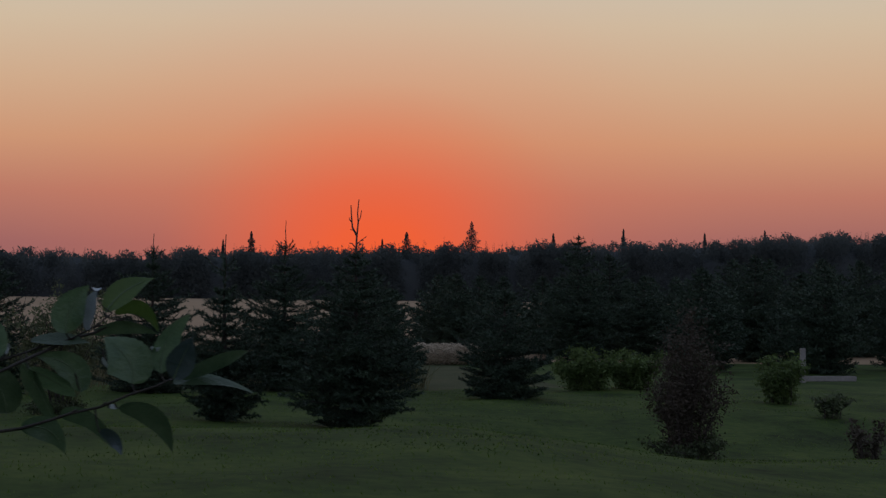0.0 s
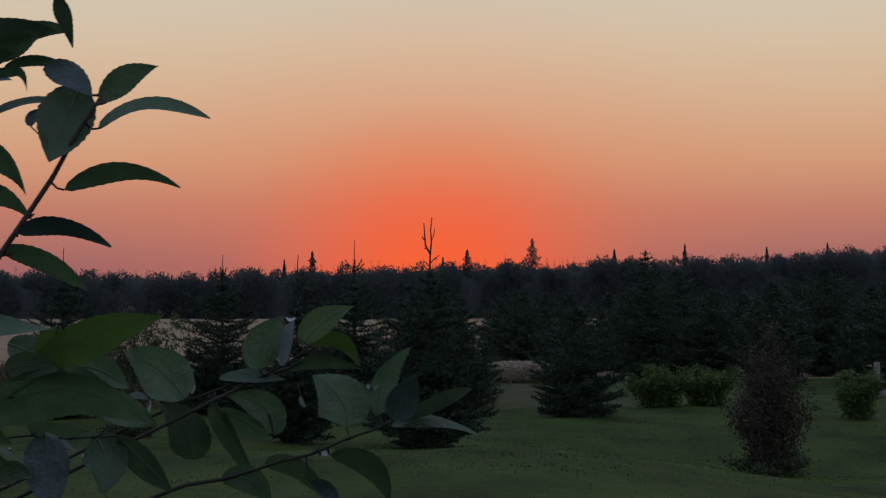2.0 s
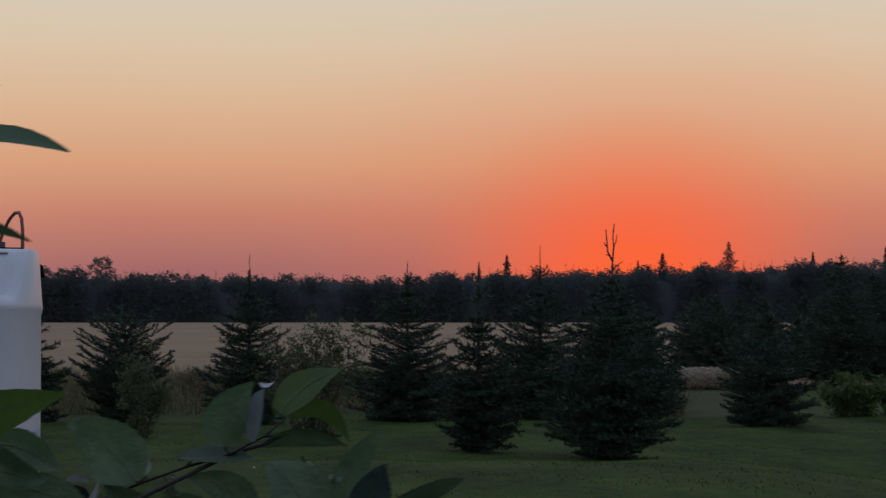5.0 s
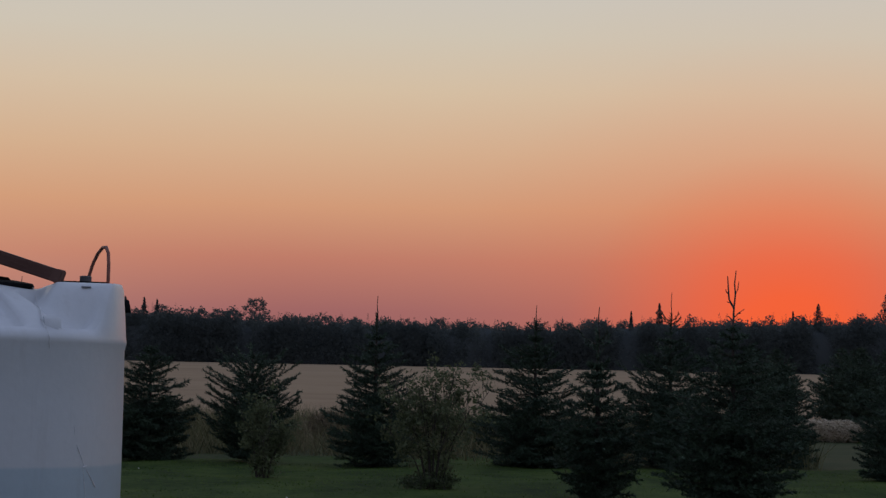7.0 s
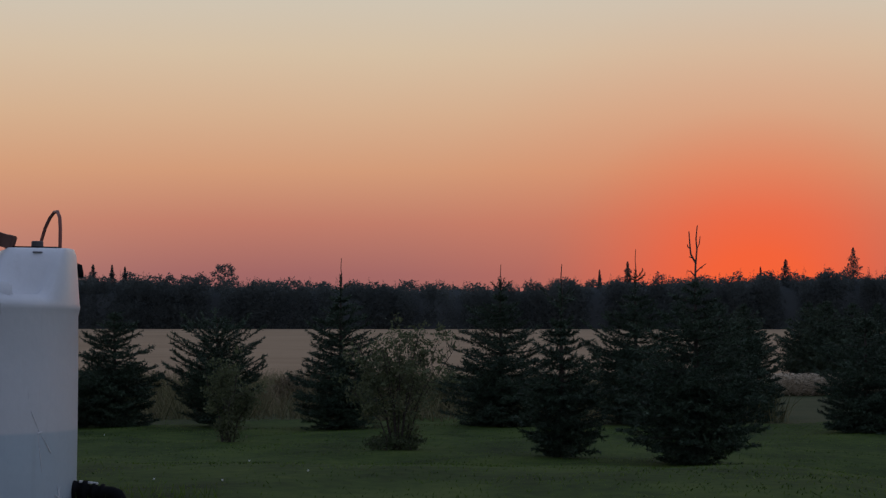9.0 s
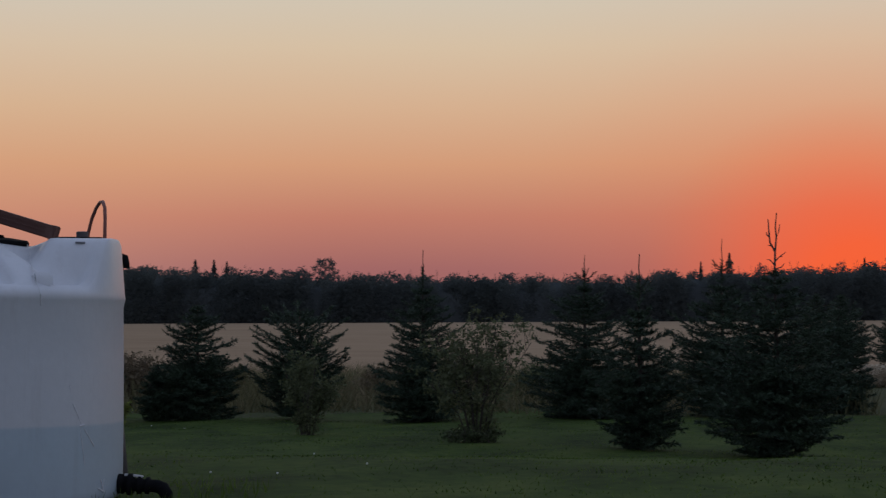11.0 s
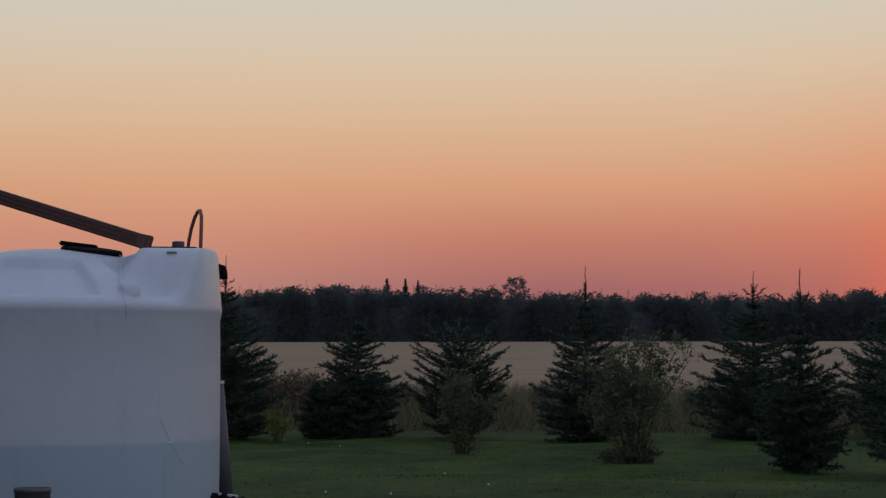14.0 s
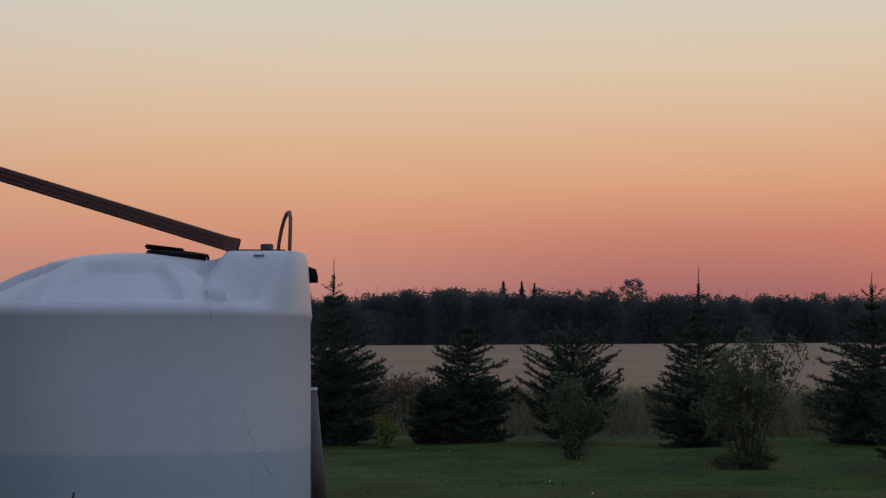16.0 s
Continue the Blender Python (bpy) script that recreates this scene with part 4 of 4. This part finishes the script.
TWIG_LEFT_FILL = dict(y=2.42, stem=[(3.912, 1.524), (3.938, 1.564), (3.960, 1.596), (3.978, 1.614), (3.996, 1.623)], leaves=[
    (3.943, 1.632, 3.960, 1.623, 3.982, 1.628, 0.023, 0),
    (3.947, 1.609, 3.965, 1.605, 3.987, 1.610, 0.021, 0),
    (3.932, 1.591, 3.951, 1.587, 3.969, 1.573, 0.028, 0),
    (3.965, 1.592, 3.982, 1.588, 4.005, 1.596, 0.020, 0),
    (3.987, 1.628, 4.005, 1.619, 4.022, 1.621, 0.018, 0),
    (3.951, 1.542, 3.969, 1.546, 3.991, 1.540, 0.026, 0),
    (3.932, 1.533, 3.947, 1.528, 3.965, 1.523, 0.023, 0),
    (3.960, 1.578, 3.978, 1.574, 3.996, 1.560, 0.023, 0),
    (3.991, 1.610, 4.007, 1.613, 4.027, 1.612, 0.016, 0),
    (3.978, 1.637, 3.996, 1.631, 4.014, 1.635, 0.017, 0),
    (3.934, 1.641, 3.947, 1.637, 3.965, 1.643, 0.023, 0),
])
TWIG_SIDE_FILL = dict(y=2.44, stem=[(3.909, 1.426), (3.935, 1.462), (3.953, 1.485), (3.976, 1.503)], leaves=[
    (3.929, 1.499, 3.949, 1.487, 3.971, 1.489, 0.028, 0),
    (3.935, 1.508, 3.958, 1.505, 3.980, 1.494, 0.023, 0),
    (3.944, 1.476, 3.962, 1.474, 3.980, 1.462, 0.021, 0),
    (3.929, 1.462, 3.944, 1.453, 3.958, 1.444, 0.023, 0),
    (3.935, 1.440, 3.958, 1.430, 3.980, 1.433, 0.023, 0),
    (3.958, 1.458, 3.975, 1.448, 3.989, 1.430, 0.023, 0),
    (3.962, 1.430, 3.980, 1.421, 3.989, 1.408, 0.020, 0),
    (3.929, 1.422, 3.949, 1.408, 3.975, 1.399, 0.028, 0),
])
TWIG_LOW_FILL = dict(y=2.68, stem=[(3.870, 1.298), (3.916, 1.308), (3.963, 1.323), (4.014, 1.335), (4.071, 1.342)], leaves=[
    (3.901, 1.391, 3.927, 1.375, 3.952, 1.349, 0.037, 0),
    (3.932, 1.370, 3.957, 1.349, 3.968, 1.317, 0.037, 0),
    (3.893, 1.318, 3.921, 1.302, 3.952, 1.307, 0.037, 0),
    (3.952, 1.317, 3.978, 1.302, 4.009, 1.304, 0.032, 0),
    (3.994, 1.369, 4.020, 1.359, 4.045, 1.348, 0.032, 0),
    (4.035, 1.343, 4.066, 1.327, 4.103, 1.321, 0.037, 0),
    (4.056, 1.348, 4.082, 1.342, 4.108, 1.326, 0.032, 0),
    (3.893, 1.287, 3.921, 1.281, 3.947, 1.271, 0.027, 0),
    (4.014, 1.296, 4.045, 1.280, 4.071, 1.285, 0.024, 0),
    (4.071, 1.316, 4.103, 1.305, 4.134, 1.289, 0.032, 0),
    (3.893, 1.251, 3.921, 1.240, 3.952, 1.219, 0.043, 0),
])
TWIG_NEAR = dict(y=2.5, stem=[(3.899, 1.273), (3.927, 1.283), (3.961, 1.294), (3.987, 1.307), (4.015, 1.324), (4.038, 1.338)], leaves=[
    (3.922, 1.417, 3.955, 1.410, 3.987, 1.395, 0.017, 1),
    (3.922, 1.402, 3.964, 1.384, 3.988, 1.339, 0.032, 0),
    (3.979, 1.390, 4.015, 1.384, 4.059, 1.382, 0.019, 0),
    (4.039, 1.347, 4.084, 1.374, 4.147, 1.393, 0.029, 3),
    (3.930, 1.372, 3.941, 1.348, 3.953, 1.322, 0.039, 1),
    (3.981, 1.352, 3.959, 1.339, 3.934, 1.327, 0.031, 1),
    (3.988, 1.372, 3.997, 1.357, 4.000, 1.341, 0.022, 1),
    (4.002, 1.304, 4.061, 1.328, 4.133, 1.302, 0.044, 0),
    (4.059, 1.385, 4.048, 1.370, 4.037, 1.351, 0.016, 3),
    (3.978, 1.298, 4.000, 1.294, 4.021, 1.284, 0.014, 0),
    (4.015, 1.347, 4.038, 1.351, 4.066, 1.349, 0.024, 0),
])
TWIG_BELOW = dict(y=2.58, stem=[(3.886, 1.249), (3.935, 1.272), (3.983, 1.283), (4.027, 1.287), (4.061, 1.284), (4.086, 1.286), (4.106, 1.287)], leaves=[
    (3.938, 1.279, 3.979, 1.278, 4.026, 1.255, 0.013, 0),
    (3.925, 1.265, 3.969, 1.255, 3.999, 1.220, 0.039, 0),
    (4.001, 1.246, 4.015, 1.256, 4.031, 1.250, 0.021, 0),
    (4.041, 1.288, 4.043, 1.255, 4.049, 1.219, 0.042, 1),
    (4.084, 1.286, 4.095, 1.263, 4.091, 1.236, 0.041, 0),
    (4.105, 1.286, 4.128, 1.263, 4.156, 1.236, 0.022, 0),
    # the next two slivers paint bright highlights along leaf edges
    (4.039, 1.290, 4.054, 1.280, 4.064, 1.272, 0.006, 2),
    (3.991, 1.278, 4.008, 1.271, 4.024, 1.256, 0.004, 2),
    (3.960, 1.268, 3.963, 1.266, 3.967, 1.263, 0.004, 2),
    (3.923, 1.270, 3.926, 1.266, 3.931, 1.260, 0.003, 2),
    (3.988, 1.300, 3.978, 1.272, 3.944, 1.248, 0.020, 0),
])
TWIG_MIDDLE = dict(y=2.75, stem=[(4.052, 1.259), (4.090, 1.279), (4.133, 1.299), (4.160, 1.311), (4.199, 1.325), (4.237, 1.336), (4.265, 1.351), (4.283, 1.366)], leaves=[
    (4.160, 1.314, 4.136, 1.340, 4.100, 1.361, 0.051, 0),
    (4.103, 1.314, 4.116, 1.318, 4.125, 1.314, 0.006, 2),
    (4.112, 1.288, 4.123, 1.301, 4.125, 1.314, 0.004, 2),
    (4.169, 1.253, 4.160, 1.284, 4.136, 1.312, 0.042, 0),
    (4.185, 1.309, 4.205, 1.274, 4.227, 1.237, 0.021, 0),
    (4.193, 1.303, 4.220, 1.288, 4.243, 1.272, 0.021, 0),
    (4.249, 1.277, 4.237, 1.305, 4.200, 1.317, 0.033, 0),
    (4.166, 1.318, 4.167, 1.329, 4.156, 1.333, 0.004, 2),
    (4.233, 1.343, 4.237, 1.369, 4.257, 1.396, 0.037, 0),
    (4.255, 1.346, 4.259, 1.371, 4.267, 1.390, 0.015, 4),
    (4.259, 1.394, 4.264, 1.392, 4.270, 1.395, 0.004, 2),
    (4.275, 1.366, 4.296, 1.391, 4.329, 1.406, 0.027, 3),
])
TWIG_FRONT = dict(y=2.755, stem=[(4.237, 1.336), (4.265, 1.344), (4.287, 1.356), (4.301, 1.362)], leaves=[
    (4.285, 1.365, 4.313, 1.372, 4.334, 1.345, 0.015, 3),
    (4.261, 1.341, 4.296, 1.350, 4.335, 1.342, 0.012, 0),
    (4.306, 1.315, 4.304, 1.323, 4.301, 1.331, 0.008, 2),
    (4.279, 1.304, 4.275, 1.311, 4.274, 1.317, 0.004, 2),
    (4.193, 1.334, 4.226, 1.336, 4.259, 1.332, 0.014, 0),
])
TWIG_LOW = dict(y=2.57, stem=[(4.076, 1.210), (4.120, 1.225), (4.165, 1.242), (4.199, 1.247), (4.229, 1.256), (4.249, 1.263), (4.279, 1.270), (4.309, 1.283), (4.334, 1.291), (4.351, 1.299), (4.358, 1.311)], leaves=[
    (4.237, 1.260, 4.267, 1.256, 4.292, 1.228, 0.019, 0),
    (4.278, 1.244, 4.293, 1.238, 4.301, 1.223, 0.013, 1),
    (4.296, 1.268, 4.332, 1.258, 4.352, 1.220, 0.019, 0),
    (4.197, 1.246, 4.225, 1.244, 4.242, 1.219, 0.024, 0),
    (4.310, 1.293, 4.305, 1.318, 4.280, 1.340, 0.049, 0),
    (4.339, 1.304, 4.346, 1.337, 4.368, 1.365, 0.025, 0),
    (4.352, 1.299, 4.361, 1.321, 4.371, 1.342, 0.029, 1),
    (4.359, 1.299, 4.395, 1.315, 4.428, 1.327, 0.015, 0),
    (4.350, 1.294, 4.392, 1.297, 4.436, 1.283, 0.014, 0),
    (4.328, 1.331, 4.333, 1.329, 4.338, 1.332, 0.004, 2),
    (4.287, 1.270, 4.291, 1.269, 4.295, 1.267, 0.005, 2),
])

apple = thing("apple_tree", "young apple tree with drooping green leaves close by", "tree", at=(3.42, 2.45, gz(3.42, 2.45)))
base_v = Vector(apple.location)


def leaf_mesh(a, m, b, width, seed):
    """A pointed leaf with a folded midrib and fine teeth that bends from a by m to b; a narrow one is a broad leaf seen tilted."""
    r = random.Random(seed)
    a, m, b = Vector(a), Vector(m), Vector(b)
    c = 2 * m - 0.5 * (a + b)
    ln = (m - a).length + (b - m).length
    full = max(width, min(0.42 * ln, 1.5 * width))
    down = 1 if (b - a).x < 0 else -1
    tilt = math.acos(width / full) * (down if r.random() < 0.85 else -down)
    fold = r.uniform(0.15, 0.40) * (width / full)
    n = 22
    vs, fs = [], []
    for i in range(n + 1):
        s = i / n
        d = (2 * (1 - s) * (c - a) + 2 * s * (b - c)).normalized()
        flat = d.cross(Vector((0, -1, 0.12))).normalized()
        up = flat.cross(d).normalized()
        th = tilt + 0.10 * math.sin(3 * s + seed)
        side, nor = flat * math.cos(th) + up * math.sin(th), up * math.cos(th) - flat * math.sin(th)
        w = full * 0.5 * (math.sin(math.pi * min(1, s * 0.97 + 0.03) ** 0.80) ** 0.85 if 0 < i < n else 0.03)
        w *= 1 + (0.035 if i % 2 else -0.02)
        p = (1 - s) ** 2 * a + 2 * s * (1 - s) * c + s * s * b
        p += flat * (math.sin(th) * w * fold * 0.6)
        wave = 0.06 * width * math.sin(7 * s + seed)
        vs += [p - side * w + nor * (w * fold + wave), p - side * w * 0.5 + nor * w * fold * 0.4, p, p + side * w * 0.5 + nor * w * fold * 0.4, p + side * w + nor * (w * fold - wave)]
    for i in range(n):
        for j in range(4):
            k = i * 5 + j
            fs.append((k, k + 1, k + 6, k + 5))
    return np.array([tuple(v) for v in vs]), np.array(fs)


LEAF_KINDS = ((LEAF_TOP, ""), (LEAF_PALE, "blue-grey underside of a turned leaf"), (LEAF_CURL_GLINT, "small whitish sliver for a curled leaf edge and for leaf highlights"), (LEAF_FRESH, "fresh yellow-green leaf"),
              (LEAF_DOWNY, "pale downy folded young leaf"))
leaf_seed = 0


def add_leaf(twig, pts, a, m, b, width, tone):
    """A leaf under its twig, with a stalk from the nearest place on the twig's line pts."""
    global leaf_seed
    leaf_seed += 1
    mat, note = LEAF_KINDS[tone]
    v, f = leaf_mesh(a, m, b, width, leaf_seed)
    part("leaf", tri_mesh("leaf", v, f, [mat], smooth=True), None, twig, note)
    if width > 0.02:
        rib = bmesh.new()
        tube(rib, [Vector(v[5 * i + 2]) + Vector((0, -0.0006, 0.0003)) for i in range(0, 20, 3)], [0.0009 - 0.0001 * i for i in range(7)], 4, False)
        part("midrib", rib, MIDRIB, twig)
    near, best = None, 9.0
    for p, q in zip(pts, pts[1:]):
        t = max(0, min(1, (a - p).dot(q - p) / (q - p).length_squared))
        c = p.lerp(q, t)
        if (c - a).length < best:
            near, best = c, (c - a).length
    if best > 0.04:
        near, best = a + (near - a).normalized() * 0.022, 0.022
    if best > 0.001:
        mid = near.lerp(a, 0.5) + Vector((0, 0, -0.15 * best))
        part("leaf_stalk", tube(bmesh.new(), [near, mid, a], [0.0011, 0.0009, 0.0008] if best < 0.03 else [0.0007, 0.0006, 0.0006], 5), TWIG, twig)


def leafy_twig(spec, root, thick=1.0, bark=TWIG):
    """A twig with its leaves, each leaf on a short stalk."""
    r = random.Random(leaf_seed + 5)
    y = spec["y"]
    pts = [Vector((x, y + 0.008 * math.sin(7 * i), z)) - base_v for i, (x, z) in enumerate(spec["stem"])]
    n = len(pts)
    twig = part("twig", tube(bmesh.new(), [Vector(root) - base_v] + pts, [0.0022 * thick] + [(0.0019 - 0.0010 * i / (n - 1)) * thick for i in range(n)], 7), bark, apple, "", True)
    for x1, z1, x2, z2, x3, z3, w, tone in spec["leaves"]:
        y0, dy = y + r.uniform(-0.015, 0.015), r.uniform(-0.03, 0.03)
        add_leaf(twig, pts, Vector((x1, y0, z1)) - base_v, Vector((x2, y0 + 0.4 * dy, z2)) - base_v, Vector((x3, y0 + dy, z3)) - base_v, w, tone)
    # buds in the leaf axils
    for i in range(1, n - 1):
        p = pts[i]
        way = Vector((r.uniform(0.3, 1), r.uniform(-0.4, 0.4), r.uniform(0.0, 0.6))).normalized() * 0.008
        part("bud", tube(bmesh.new(), [p, p + way * 0.6, p + way], [0.0016, 0.0014, 0.0004], 5), bark, twig)


part("trunk", tube(bmesh.new(), [Vector((0, 0, -0.05)), Vector((0.02, 0.0, 0.5)), Vector((0.0, 0.02, 0.95)), Vector((0.06, 0.0, 1.5)), Vector((0.04, 0.02, 2.1))], [0.035, 0.03, 0.024, 0.016, 0.008], 10), TWIG, apple, "", True)
leafy_twig(TWIG_HIGH, (3.44, 2.45, 1.05), 1.4, TWIG_RED)
leafy_twig(TWIG_LEFT, (3.45, 2.45, 1.25), 1.3)
leafy_twig(TWIG_LEFT_LOW, (3.44, 2.45, 1.15))
leafy_twig(TWIG_SIDE, (3.44, 2.45, 1.10))
leafy_twig(TWIG_LEFT_FILL, (3.45, 2.45, 1.22))
leafy_twig(TWIG_SIDE_FILL, (3.44, 2.45, 1.12))
leafy_twig(TWIG_LOW_FILL, (3.44, 2.45, 1.0), 0.7)
leafy_twig(TWIG_NEAR, (3.43, 2.45, 1.0))
leafy_twig(TWIG_BELOW, (3.44, 2.45, 0.94), 0.7)
leafy_twig(TWIG_MIDDLE, (3.44, 2.45, 0.98), 0.9)
leafy_twig(TWIG_FRONT, (3.44, 2.45, 0.95))
leafy_twig(TWIG_LOW, (3.44, 2.45, 0.90), 1.1)
# the rest of the crown round the trunk
r = random.Random(31)
for k in range(18):
    foot = Vector((0.03, 0.01, 0.75 + 0.07 * k))
    a = 2.4 * k
    end = foot + Vector((0.30 * math.cos(a) - 0.03, 0.38 * math.sin(a), r.uniform(0.15, 0.35)))
    pts = [foot, foot.lerp(end, 0.5) + Vector((0, 0, -0.03)), end]
    twig = part("twig", tube(bmesh.new(), pts, [0.004, 0.003, 0.0012], 6), TWIG, apple, "", True)
    for i in range(9):
        p = foot.lerp(end, 0.25 + 0.08 * i)
        q = p + Vector((r.uniform(-0.05, 0.03), r.uniform(-0.06, 0.06), r.uniform(-0.03, 0.04)))
        add_leaf(twig, pts, p.lerp(q, 0.25), p.lerp(q, 0.7) + Vector((0, 0, 0.012)), q + (q - p) * 0.4, r.uniform(0.018, 0.034), 0)
